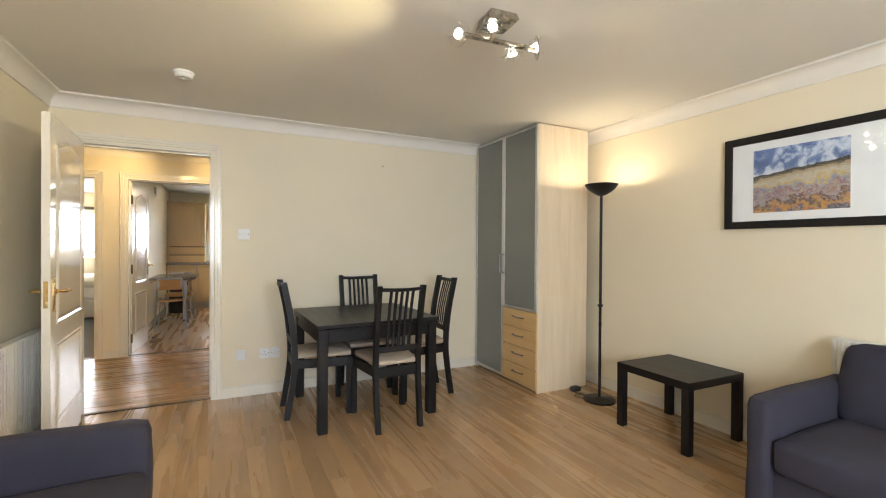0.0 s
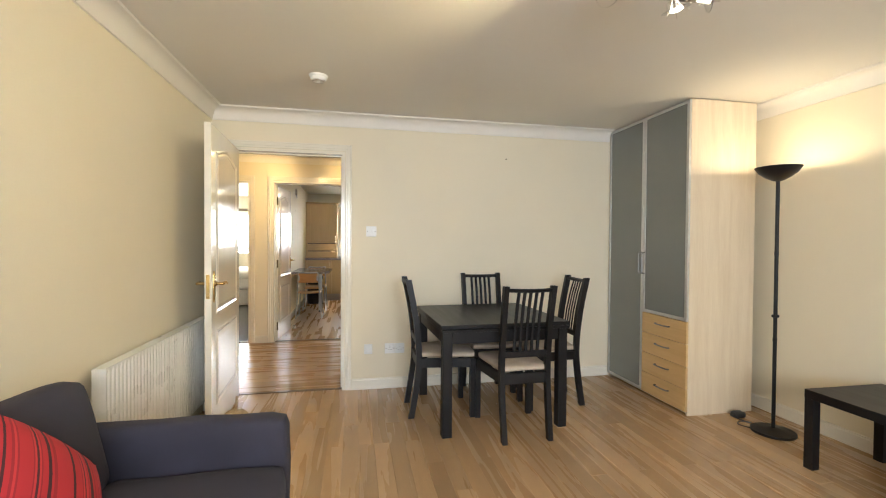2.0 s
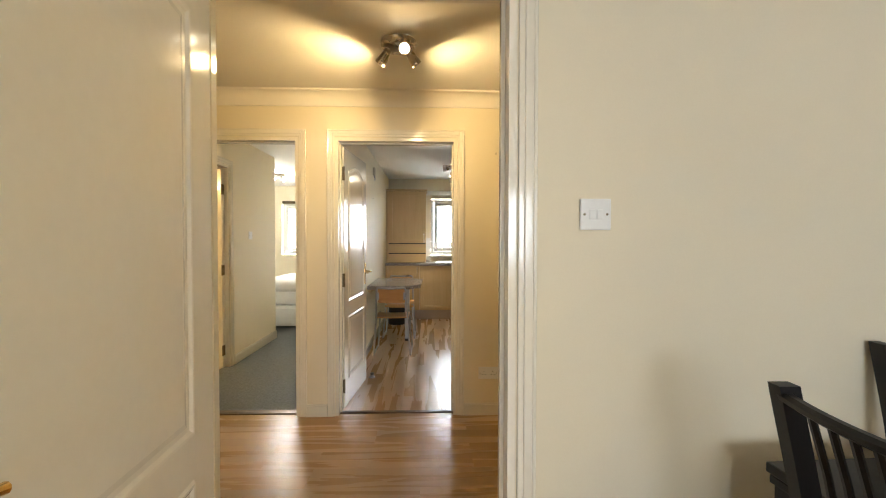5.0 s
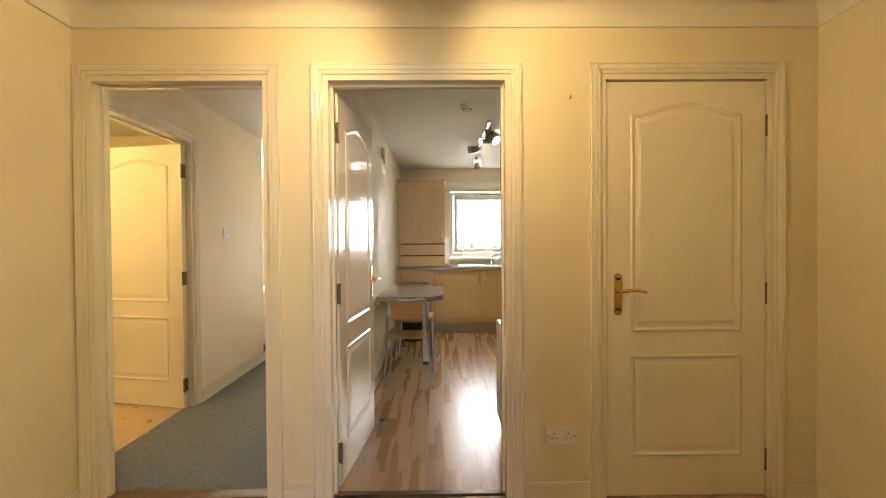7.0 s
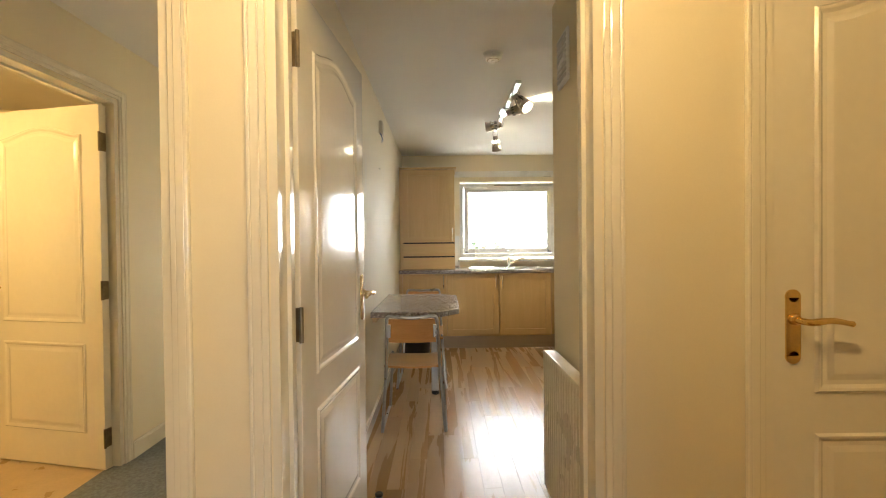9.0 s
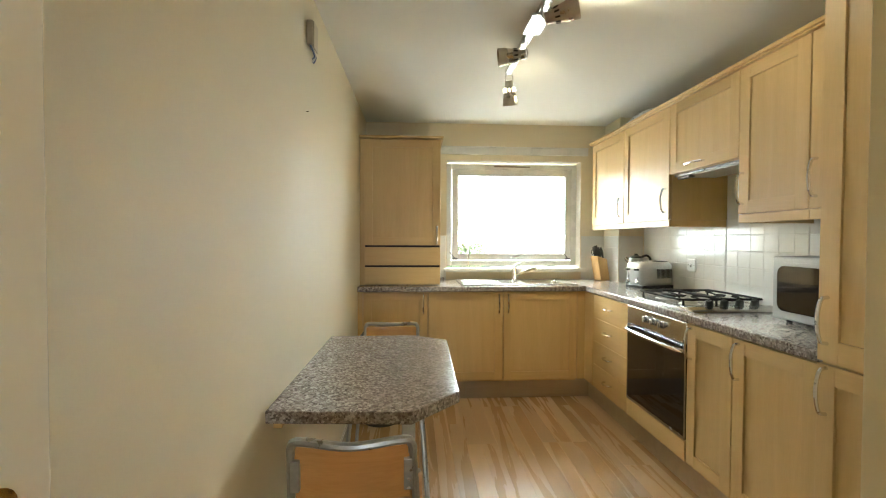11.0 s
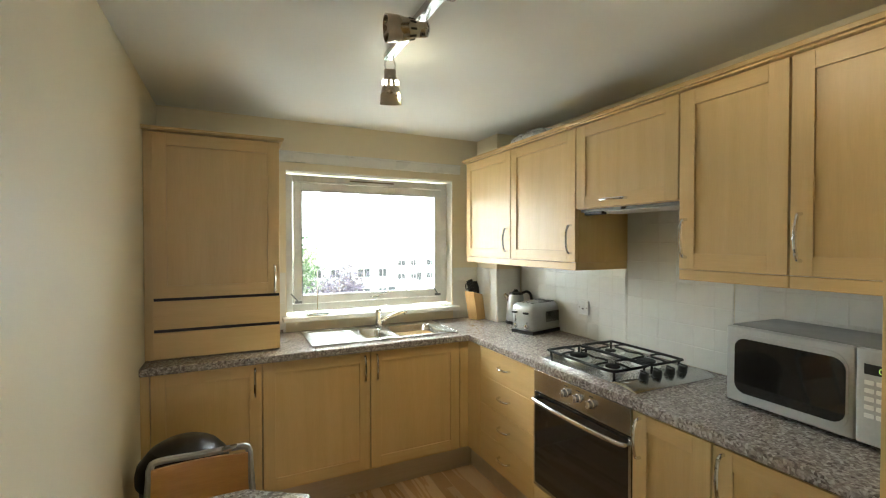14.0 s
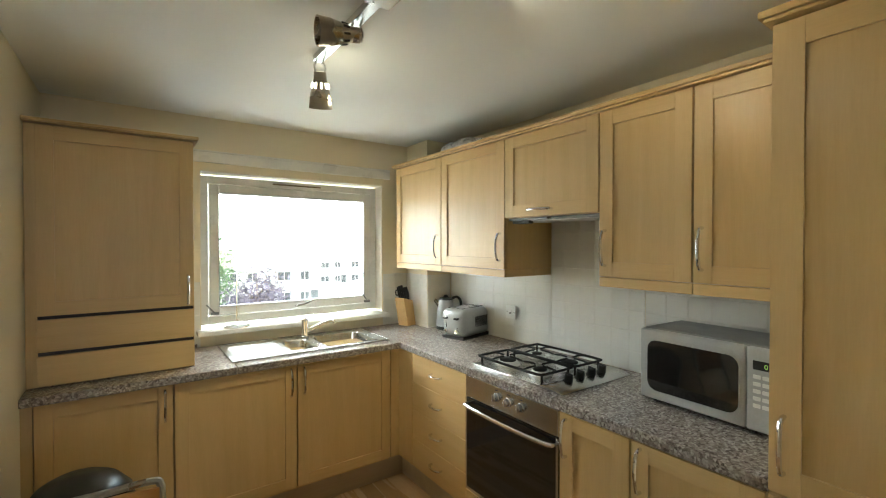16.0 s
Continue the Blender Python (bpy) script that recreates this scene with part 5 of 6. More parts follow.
def tall_unit():
    root = thing("tall_cabinet", pose(0.832, 8.164, 0) @ EAST, "tall maple housing cabinet with two doors", "cabinet", "fitted kitchen units")
    w, d = 0.60, KE - 0.832 - 0.002
    part("body", boxes((0.0, w, 0.0225, d, 0.15, 2.135)), M_MAPLE, root)
    shaker(root, 0.0, w, ZB, 0.878, handle=(0.036, 0.79, True))
    shaker(root, 0.0, w, 0.884, 2.13, handle=(0.036, 1.02, True), rail=0.07)
    part("cornice", boxes((-0.024, w, -0.026, d, 2.146, 2.166), (-0.014, w, -0.016, d, 2.136, 2.146), bevel=0.003), M_MAPLE, root)
    part("filler_panel", boxes((w + 0.001, 0.842, 0.004, 0.03, 0.0, 2.135)), M_MAPLE, root)
    return root


tall_unit()


def oven():
    root = thing("oven", pose(XF - 0.002, 9.492, 0) @ EAST, "built-in oven with dark glass door and steel panel", "oven")
    w = 0.606
    part("body", boxes((0.004, w - 0.004, 0.026, 0.57, 0.155, 0.866)), M_DARK, root)
    cp = part("control_panel", boxes((0.002, w - 0.002, 0.0, 0.026, 0.757, 0.866), bevel=0.003), M_STEEL, root)
    for i, x in enumerate((0.235, 0.315, 0.395)):
        m = Matrix.Translation((x, 0.0, 0.815)) @ Matrix.Rotation(math.pi / 2, 4, "X")
        k = part("knob", lathe([(0.021, 0.0), (0.021, 0.004), (0.017, 0.006), (0.016, 0.024), (0.013, 0.026)], 20, m), M_STEEL, cp, smooth=True)
        part("pointer", boxes((x - 0.003, x + 0.003, -0.030, -0.024, 0.800, 0.830), bevel=0.001), M_CHROME, k)
        part("mark", boxes((x - 0.010, x + 0.010, -0.0012, 0.0, 0.846, 0.849)), M_DARK, cp)
    d = part("door", boxes((0.002, w - 0.002, 0.0, 0.026, 0.275, 0.752), bevel=0.003), M_OVEN, root, "dark glass oven door")
    part("frame", boxes((0.0, 0.012, -0.0015, 0.0, 0.275, 0.752), (w - 0.012, w, -0.0015, 0.0, 0.275, 0.752), (0.012, w - 0.012, -0.0015, 0.0, 0.275, 0.290)), M_STEEL, d)
    part("handle", tube(arc([(0.02, 0.0, 0.722), (0.03, -0.030, 0.724), (0.15, -0.043, 0.724), (0.303, -0.047, 0.724), (0.456, -0.043, 0.724), (0.576, -0.030, 0.724), (0.586, 0.0, 0.722)], 5), 0.0105, 10), M_CHROME, d, "long bowed chrome handle", smooth=True)
    part("kick_panel", boxes((0.002, w - 0.002, 0.0, 0.02, 0.166, 0.268), bevel=0.002), M_MAPLEH, root)
    return root


oven()


def hob():
    root = thing("gas_hob", pose(0.90, 8.905, 0.9105), "stainless steel gas hob with four burners", "hob")
    w, l = 0.50, 0.585
    # plate with a raised curved apron for the knobs at the near end
    bm = bmesh.new()
    prof = [(0.0, 0.0), (0.0, 0.004), (0.02, 0.014), (0.06, 0.022), (0.11, 0.020), (0.135, 0.010), (l, 0.010), (l, 0.0)]
    a = [bm.verts.new((0.0, y, z)) for y, z in prof]
    b = [bm.verts.new((w, y, z)) for y, z in prof]
    ring_between(bm, a, b)
    bm.faces.new(a[::-1])
    bm.faces.new(b)
    bmesh.ops.bevel(bm, geom=list(bm.edges), offset=0.0025, segments=2, affect="EDGES", profile=0.5)
    part("plate", bm, M_STEEL, root, smooth=True)
    spots = ((0.14, 0.25, 0.036), (0.14, 0.47, 0.046), (0.36, 0.25, 0.046), (0.36, 0.47, 0.030))
    for x, y, r in spots:
        m = Matrix.Translation((x, y, 0.010))
        bn = part("burner", lathe([(r + 0.02, 0.0), (r + 0.018, 0.003), (r + 0.004, 0.004), (r + 0.003, 0.016), (r, 0.018)], 24, m), M_ALU, root, smooth=True)
        part("burner_cap", lathe([(r - 0.003, 0.018), (r - 0.002, 0.024), (r - 0.008, 0.027)], 24, m), M_IRON, bn, smooth=True)
    for x0, x1 in ((0.02, 0.245), (0.255, 0.48)):
        zt = 0.048
        g = part("pan_support", tube(arc([(x0 + 0.03, 0.14, zt), (x1 - 0.03, 0.14, zt), (x1 - 0.004, 0.165, zt), (x1, 0.35, zt), (x1 - 0.004, 0.545, zt), (x1 - 0.03, 0.57, zt), (x0 + 0.03, 0.57, zt), (x0 + 0.004, 0.545, zt), (x0, 0.35, zt), (x0 + 0.004, 0.165, zt), (x0 + 0.03, 0.14, zt)], 4), 0.0065, 6), M_IRON, root, "black cast iron pan support")
        cx = (x0 + x1) / 2
        for k in range(2):
            cy = (0.25, 0.47)[k]
            for p, q in (((x0, cy), (cx - 0.025, cy)), ((x1, cy), (cx + 0.025, cy)), ((cx, cy - 0.11), (cx, cy - 0.025)), ((cx, cy + 0.10), (cx, cy + 0.025))):
                part("finger", tube([(p[0], p[1], zt), ((p[0] + q[0]) / 2, (p[1] + q[1]) / 2, zt + 0.005), (q[0], q[1], zt + 0.005)], 0.005, 6), M_IRON, g)
        for px, py in ((x0 + 0.02, 0.15), (x1 - 0.02, 0.15), (x0 + 0.02, 0.56), (x1 - 0.02, 0.56)):
            part("foot", tube([(px, py, 0.0095), (px, py, zt)], 0.006, 6), M_IRON, g)
    for i in range(4):
        m = Matrix.Translation((0.13 + i * 0.083, 0.075, 0.0195)) @ Matrix.Rotation(radians(8), 4, "X")
        k = part("knob", lathe([(0.024, 0.0), (0.024, 0.003), (0.020, 0.005), (0.0185, 0.030), (0.015, 0.033)], 20, m), M_DARK, root, "black hob knob", smooth=True)
        part("grip", boxes((-0.005, 0.005, -0.019, 0.019, 0.028, 0.038), bevel=0.002, m=m), M_DARK, k)
    return root


hob()


def microwave():
    root = thing("microwave", pose(1.135, 8.70, 0.9105) @ EAST @ pose(0, 0, 0, 0, 0, -3), "silver microwave oven with black window on the worktop", "microwave")
    w, d, h = 0.50, 0.30, 0.298
    part("body", boxes((0, w, 0.025, d, 0.015, h), bevel=0.008), M_GREYBODY, root)
    cp = part("control_panel", boxes((w - 0.115, w, 0.0, 0.0248, 0.018, h - 0.003), bevel=0.006), M_PALE, root)
    dr = part("door", boxes((0, w - 0.118, 0.0, 0.0248, 0.018, h - 0.003), bevel=0.007), M_PALE, root)

    def outline(x0, x1, z0, z1, r, bow):
        pts = []
        for cx, cz, a0 in ((x1 - r, z1 - r, 0), (x0 + r, z1 - r, 90), (x0 + r, z0 + r, 180), (x1 - r, z0 + r, 270)):
            for k in range(6):
                a = radians(a0 + 18 * k)
                px, pz = cx + r * math.cos(a), cz + r * math.sin(a)
                pts.append((px, pz + bow * (1 - ((px - (x0 + x1) / 2) / ((x1 - x0) / 2)) ** 2) * (1 if pz > (z0 + z1) / 2 else -1)))
        return pts

    def plate(nm, o, y0, y1, mat, par, lab=""):
        bm = bmesh.new()
        a = [bm.verts.new((x, y0, z)) for x, z in o]
        b = [bm.verts.new((x, y1, z)) for x, z in o]
        ring_between(bm, a, b)
        bm.faces.new(a[::-1])
        bm.faces.new(b)
        return part(nm, bm, mat, par, lab)

    plate("bezel", outline(0.014, w - 0.130, 0.038, h - 0.030, 0.045, 0.006), -0.004, 0.0, M_PALE, dr, "pale silver bezel")
    plate("window", outline(0.034, w - 0.136, 0.058, h - 0.046, 0.034, 0.007), -0.0055, -0.004, M_OVEN, dr, "black microwave window")
    part("display", boxes((w - 0.095, w - 0.02, -0.002, 0.0005, h - 0.075, h - 0.045), bevel=0.001), M_DARK, cp)
    for i in range(5):
        for j in range(3):
            part("button", boxes((w - 0.094 + j * 0.027, w - 0.072 + j * 0.027, -0.0025, 0.0005, h - 0.105 - i * 0.024, h - 0.092 - i * 0.024), bevel=0.002), M_WHITE, cp)
    for x in (0.04, w - 0.04):
        for y in (0.05, d - 0.05):
            part("foot", lathe([(0.012, 0.0), (0.012, 0.016)], 10, Matrix.Translation((x, y, 0))), M_DARK, root)
    txt = bpy.data.curves.new("clock_digit", "FONT")
    txt.body, txt.size, txt.extrude = "0", 0.022, 0.0004
    txt.materials.append(glow("green_digit", (0.55, 0.9, 0.2), 0.4))
    t = new("clock_digit", txt)
    t.parent = cp
    t.matrix_local = pose(w - 0.062, -0.0026, h - 0.068, 90, 0, 0)
    return root


microwave()


def toaster(m):
    root = thing("toaster", m, "brushed steel four-slice toaster on the worktop", "toaster")
    part("shell", cushion(-0.14, 0.14, -0.085, 0.085, 0.012, 0.185, 0.04, 0.002, 1.0, 10), M_SILVER, root, smooth=True)
    part("base", boxes((-0.135, 0.135, -0.08, 0.08, 0.0, 0.02), bevel=0.004), M_DARK, root)
    for y in (-0.045, -0.015, 0.02, 0.05):
        part("slot", boxes((-0.105, 0.105, y - 0.008, y + 0.008, 0.1845, 0.1885), bevel=0.001), M_DARK, root)
    for i in range(12):
        x = -0.02 + i * 0.011
        part("vent", boxes((x - 0.003, x + 0.003, -0.0885, -0.086, 0.09 - 0.02, 0.135), bevel=0.001), M_DARK, root)
    for y in (-0.04, 0.04):
        part("lever_slot", boxes((-0.1435, -0.140, y - 0.004, y + 0.004, 0.07, 0.15)), M_DARK, root)
        part("lever", boxes((-0.165, -0.140, y - 0.014, y + 0.014, 0.125, 0.137), bevel=0.003), M_DARK, root)
        part("dial", lathe([(0.014, 0.0), (0.013, 0.014), (0.008, 0.016)], 14, Matrix.Translation((-0.141, y, 0.05)) @ Matrix.Rotation(-math.pi / 2, 4, "Y")), M_CHROME, root, smooth=True)
    return root


toaster(pose(1.315, 10.075, 0.911, 0, 0, 14) @ Matrix.Diagonal((1.08, 1.15, 1.08, 1)))


def kettle(m):
    root = thing("kettle", m, "steel jug kettle with black handle and lid", "kettle")
    part("base", lathe([(0.075, 0.0), (0.077, 0.01), (0.072, 0.022)], 24), M_DARK, root, smooth=True)
    part("body", lathe([(0.070, 0.022), (0.072, 0.03), (0.066, 0.12), (0.056, 0.20), (0.052, 0.215)], 28), M_SILVER, root, smooth=True)
    part("lid", lathe([(0.052, 0.214), (0.048, 0.228), (0.02, 0.236), (0.012, 0.25), (0.004, 0.251)], 24), M_DARK, root, smooth=True)
    part("handle", tube(arc([(0.045, 0, 0.225), (0.085, 0, 0.235), (0.112, 0, 0.20), (0.112, 0, 0.11), (0.085, 0, 0.05)], 6), 0.012, 10, flat=0.8), M_DARK, root, smooth=True)
    part("spout", tube([(-0.045, 0, 0.175), (-0.075, 0, 0.205), (-0.085, 0, 0.215)], [0.024, 0.016, 0.012], 12), M_STEEL, root, smooth=True)
    return root


kettle(pose(1.36, 10.375, 0.911, 0, 0, -35))


def knife_block(m):
    root = thing("knife_block", m, "pale wooden knife block with black-handled knives", "knife block")
    lean = pose(0, 0, 0, 14, 0, 0)
    bm = bmesh.new()
    pr = [(-0.030, 0.0), (0.068, 0.0), (0.030, 0.195), (-0.075, 0.222)]
    a = [bm.verts.new((-0.048, y, z)) for y, z in pr]
    b = [bm.verts.new((0.048, y, z)) for y, z in pr]
    ring_between(bm, a, b)
    bm.faces.new(a[::-1])
    bm.faces.new(b)
    bmesh.ops.bevel(bm, geom=list(bm.edges), offset=0.004, segments=2, affect="EDGES", profile=0.5)
    part("block", bm, M_KNIFEBLOCK, root)
    for i, (x, y, l) in enumerate(((-0.03, -0.03, 0.10), (-0.01, -0.03, 0.11), (0.012, -0.03, 0.115), (0.033, -0.03, 0.10), (-0.02, 0.01, 0.09), (0.02, 0.01, 0.10))):
        part("knife_handle", tube([(x, y, 0.20), (x, y - l * 0.12, 0.20 + l * 0.5), (x, y - l * 0.3, 0.20 + l)], [0.007, 0.010, 0.008], 8, flat=1.3), M_DARK, root, smooth=True)
    part("scissor_ring", tube([(-0.045 + 0.016 * math.cos(a / 8 * 2 * math.pi), -0.05, 0.255 + 0.022 * math.sin(a / 8 * 2 * math.pi)) for a in range(9)], 0.005, 6), M_DARK, root, smooth=True)
    return root


knife_block(pose(1.175, 10.655, 0.911, 0, 0, -72))

wall_plate("wall_socket", pose(KE - 0.012, 9.785, 1.10, 0, 0, -90), 0.088, 0.088, "white switched cooker outlet on the tiles", "socket", rockers=1)
part("switch_window", boxes((-0.006, 0.006, -0.0145, -0.012, -0.012, -0.002)), M_DARK, bpy.data.objects["wall_socket.003"])


def window(name, x0, x1, y, z0, z1, label, top_hung=True, wall_y=None):
    """A tilting window: outer frame, sash, handle and stays."""
    root = tagged(new(name), label, "window", "", "structure")
    f = 0.05

    def ring(nm, a, b, c, d, t, ya, yb, par):
        return part(nm, boxes((a, a + t, ya, yb, c, d), (b - t, b, ya, yb, c, d), (a + t, b - t, ya, yb, c, c + t), (a + t, b - t, ya, yb, d - t, d), bevel=0.004), M_UPVC, par)

    ring("window_frame", x0, x1, z0, z1, f, y - 0.02, y + 0.05, root)
    s = ring("sash", x0 + f + 0.004, x1 - f - 0.004, z0 + f + 0.004, z1 - f - 0.004, 0.055, y - 0.032, y + 0.03, root)
    p = part("pane", boxes((x0 + f + 0.058, x1 - f - 0.058, y - 0.004, y + 0.004, z0 + f + 0.058, z1 - f - 0.058)), M_CLEAR, s)
    p.visible_shadow = False
    g0, g1, h0, h1 = x0 + f + 0.059, x1 - f - 0.059, z0 + f + 0.059, z1 - f - 0.059
    part("gasket", boxes((g0, g0 + 0.004, y - 0.036, y - 0.006, h0, h1), (g1 - 0.004, g1, y - 0.036, y - 0.006, h0, h1), (g0 + 0.004, g1 - 0.004, y - 0.036, y - 0.006, h0, h0 + 0.004), (g0 + 0.004, g1 - 0.004, y - 0.036, y - 0.006, h1 - 0.004, h1)), M_GUN, s, "thin grey glazing seal")
    cx = (x0 + x1) / 2
    part("vent_slot", boxes((cx - 0.17, cx + 0.17, y - 0.024, y - 0.019, z1 - 0.030, z1 - 0.020), bevel=0.001), M_HINGE, root)
    if top_hung:
        zl = z0 + f + 0.03
        part("handle", tube(arc([(cx - 0.02, y - 0.036, zl - 0.005), (cx, y - 0.06, zl), (cx + 0.05, y - 0.066, zl + 0.012), (cx + 0.11, y - 0.06, zl + 0.035)], 4), 0.007, 8), M_STEEL, s, "metal window handle", smooth=True)
        for x, w in ((x0 + f + 0.012, -1), (x1 - f - 0.06, 1)):
            st = part("stay_bracket", boxes((x, x + 0.045, y - 0.050, y - 0.030, zl - 0.022, zl - 0.004), bevel=0.002), M_GUN, s)
            part("stay_arm", tube([(x + 0.02, y - 0.048, zl - 0.008), (x - 0.03 * 1, y - 0.075, zl + 0.05)], 0.005, 6), M_GUN, st)
    return root


window("window_1", -0.215, 1.025, 10.89, 1.03, 1.985, "white timber kitchen window, shut")
setting("window_sill_kitchen", boxes((-0.245, 1.055, 10.685, 10.87, 0.985, 1.015), bevel=0.006), M_UPVC, "white window sill board")
setting("trim_window_kitchen", boxes((-0.298, 1.090, KN - 0.022, KN, 2.050, 2.112), (-0.298, 1.090, KN - 0.030, KN, 2.112, 2.122), bevel=0.003), M_UPVC, "white painted board over the window")
setting("trim_reveal_kitchen", boxes((-0.2195, -0.2155, KN + 0.001, 10.868, 1.016, 1.998), (1.0255, 1.0295, KN + 0.001, 10.868, 1.016, 1.998), (-0.2155, 1.0255, KN + 0.001, 10.868, 1.994, 1.998)), M_COVE, "pale painted window reveal")
window("window_2", -3.18, -1.32, 12.08, 1.0, 2.0, "white bedroom window, shut", False)
window("window_3", -0.73, 1.63, LS - 0.06, 0.86, 2.12, "wide white living room window", False)
tagged(part("roller_blind", tube([(-3.15, 11.96, 2.02), (-1.4, 11.96, 2.02)], 0.03, 14), M_HINGE, smooth=True), "dark rolled-up window blind in the bedroom", "blind")

cup = thing("kitchen_roll_holder", pose(-0.02, 10.74, 1.0155), "thin wire kitchen roll holder on the sill", "holder")
part("base", tube([(0.075 * math.cos(a / 16 * 2 * math.pi), 0.05 * math.sin(a / 16 * 2 * math.pi), 0.004) for a in range(17)], 0.004, 6), M_CHROME, cup, smooth=True)
part("rod", tube([(0, 0, 0.004), (0, 0, 0.30)], 0.004, 8), M_CHROME, cup, smooth=True)
part("cross", tube([(-0.07, 0, 0.004), (0.07, 0, 0.004)], 0.003, 6), M_CHROME, cup)


def breakfast_bar():
    root = thing("breakfast_table", pose(KW, 8.10, 0), "speckled breakfast table fixed to the wall, cut corners", "table")
    o = [(0.002, 0.03), (0.44, 0.0), (0.60, 0.17), (0.61, 0.93), (0.44, 1.04), (0.002, 1.04)]
    part("tabletop", prism(o, 0.722, 0.762, bevel=0.004), M_TOP, root)
    part("leg", boxes((0.39, 0.45, 0.62, 0.68, 0.03, 0.7215), bevel=0.006), M_TUBE, root, "square silver leg")
    part("leg_foot", lathe([(0.03, 0.0), (0.032, 0.01), (0.028, 0.031)], 16, Matrix.Translation((0.42, 0.65, 0))), M_DARK, root)
    part("wall_batten", boxes((0.003, 0.03, 0.10, 0.96, 0.68, 0.7215)), M_MAPLEH, root)
    return root


breakfast_bar()


def kitchen_chair(m, label):
    """A stacking chair: bent tube frame, plywood seat and back; the front looks towards +y."""
    root = thing("kitchen_chair", m, label, "chair", "chairs at the breakfast table")
    for s in (-1, 1):
        part("leg_frame", tube(arc([(s * 0.155, -0.285, 0.735), (s * 0.164, -0.245, 0.58), (s * 0.172, -0.20, 0.42), (s * 0.203, -0.175, 0.012), (s * 0.206, -0.12, 0.010), (s * 0.206, 0.22, 0.010), (s * 0.203, 0.275, 0.012), (s * 0.174, 0.19, 0.395), (s * 0.172, 0.14, 0.412), (s * 0.172, -0.20, 0.41)], 5), 0.0105, 8), M_TUBE, root, smooth=True)
    part("back_tube", tube(arc([(-0.155, -0.285, 0.730), (-0.152, -0.288, 0.752), (-0.13, -0.295, 0.768), (0, -0.312, 0.760), (0.13, -0.295, 0.768), (0.152, -0.288, 0.752), (0.155, -0.285, 0.730)], 5), 0.0115, 8), M_TUBE, root, smooth=True)

    def bent(nm, x0, x1, rows, t, lab):
        bm = bmesh.new()
        n = 10
        for s in (1,):
            grid = [[], []]
            for i in range(n + 1):
                x = x0 + (x1 - x0) * i / n
                bow = 0.018 * (1 - (2 * i / n - 1) ** 2)
                grid[0].append([bm.verts.new((x, y - (bow if nm == "backrest" else 0), z - (bow * 0.5 if nm == "seat" else 0))) for y, z in rows])
                grid[1].append([bm.verts.new((x, y - (bow if nm == "backrest" else 0) + (t if nm == "backrest" else 0), z - (bow * 0.5 if nm == "seat" else 0) + (t if nm == "seat" else 0))) for y, z in rows])
            for g in grid:
                for a, b in zip(g, g[1:]):
                    for k in range(len(rows) - 1):
                        bm.faces.new((a[k], a[k + 1], b[k + 1], b[k]))
            for k in range(len(rows) - 1):
                for i in (0, n):
                    bm.faces.new((grid[0][i][k], grid[0][i][k + 1], grid[1][i][k + 1], grid[1][i][k]))
            for i in range(n):
                for k in (0, len(rows) - 1):
                    bm.faces.new((grid[0][i][k], grid[0][i + 1][k], grid[1][i + 1][k], grid[1][i][k]))
        return part(nm, bm, M_PLY, root, lab, smooth=True)

    b = bent("backrest", -0.148, 0.148, [(-0.258, 0.60), (-0.270, 0.675), (-0.282, 0.750)], 0.011, "orange plywood back")
    for s in (-1, 1):
        part("fixing_plate", boxes((s * 0.143 - 0.011, s * 0.143 + 0.011, -0.292, -0.274, 0.635, 0.715), bevel=0.002), M_TUBE, b)
    bent("seat", -0.185, 0.185, [(-0.20, 0.428), (-0.16, 0.421), (0.10, 0.423), (0.18, 0.417), (0.205, 0.400)], 0.012, "orange plywood seat")
    return root


kc = kitchen_chair(pose(-0.655, 8.205, 0), "stacking chair with orange plywood seat and silver tube frame")
copy_thing(kc, pose(-0.64, 9.14, 0, 0, 0, 180))["label"] = "stacking chair with plywood seat, facing the breakfast table"


def waste_bin(m):
    root = thing("waste_bin", m, "round dark grey kitchen bin with domed lid", "bin")
    part("body", lathe([(0.13, 0.0), (0.135, 0.01), (0.165, 0.50), (0.17, 0.51)], 32), M_DARK, root, smooth=True)
    part("lid", lathe([(0.178, 0.505), (0.180, 0.54), (0.172, 0.575), (0.13, 0.625), (0.06, 0.65), (0.01, 0.655)], 32), M_LAMP, root, smooth=True)
    part("flap", lathe([(0.120, 0.632), (0.09, 0.648), (0.02, 0.661)], 28), M_DARK, root, smooth=True)
    return root


waste_bin(pose(-0.735, 9.88, 0))


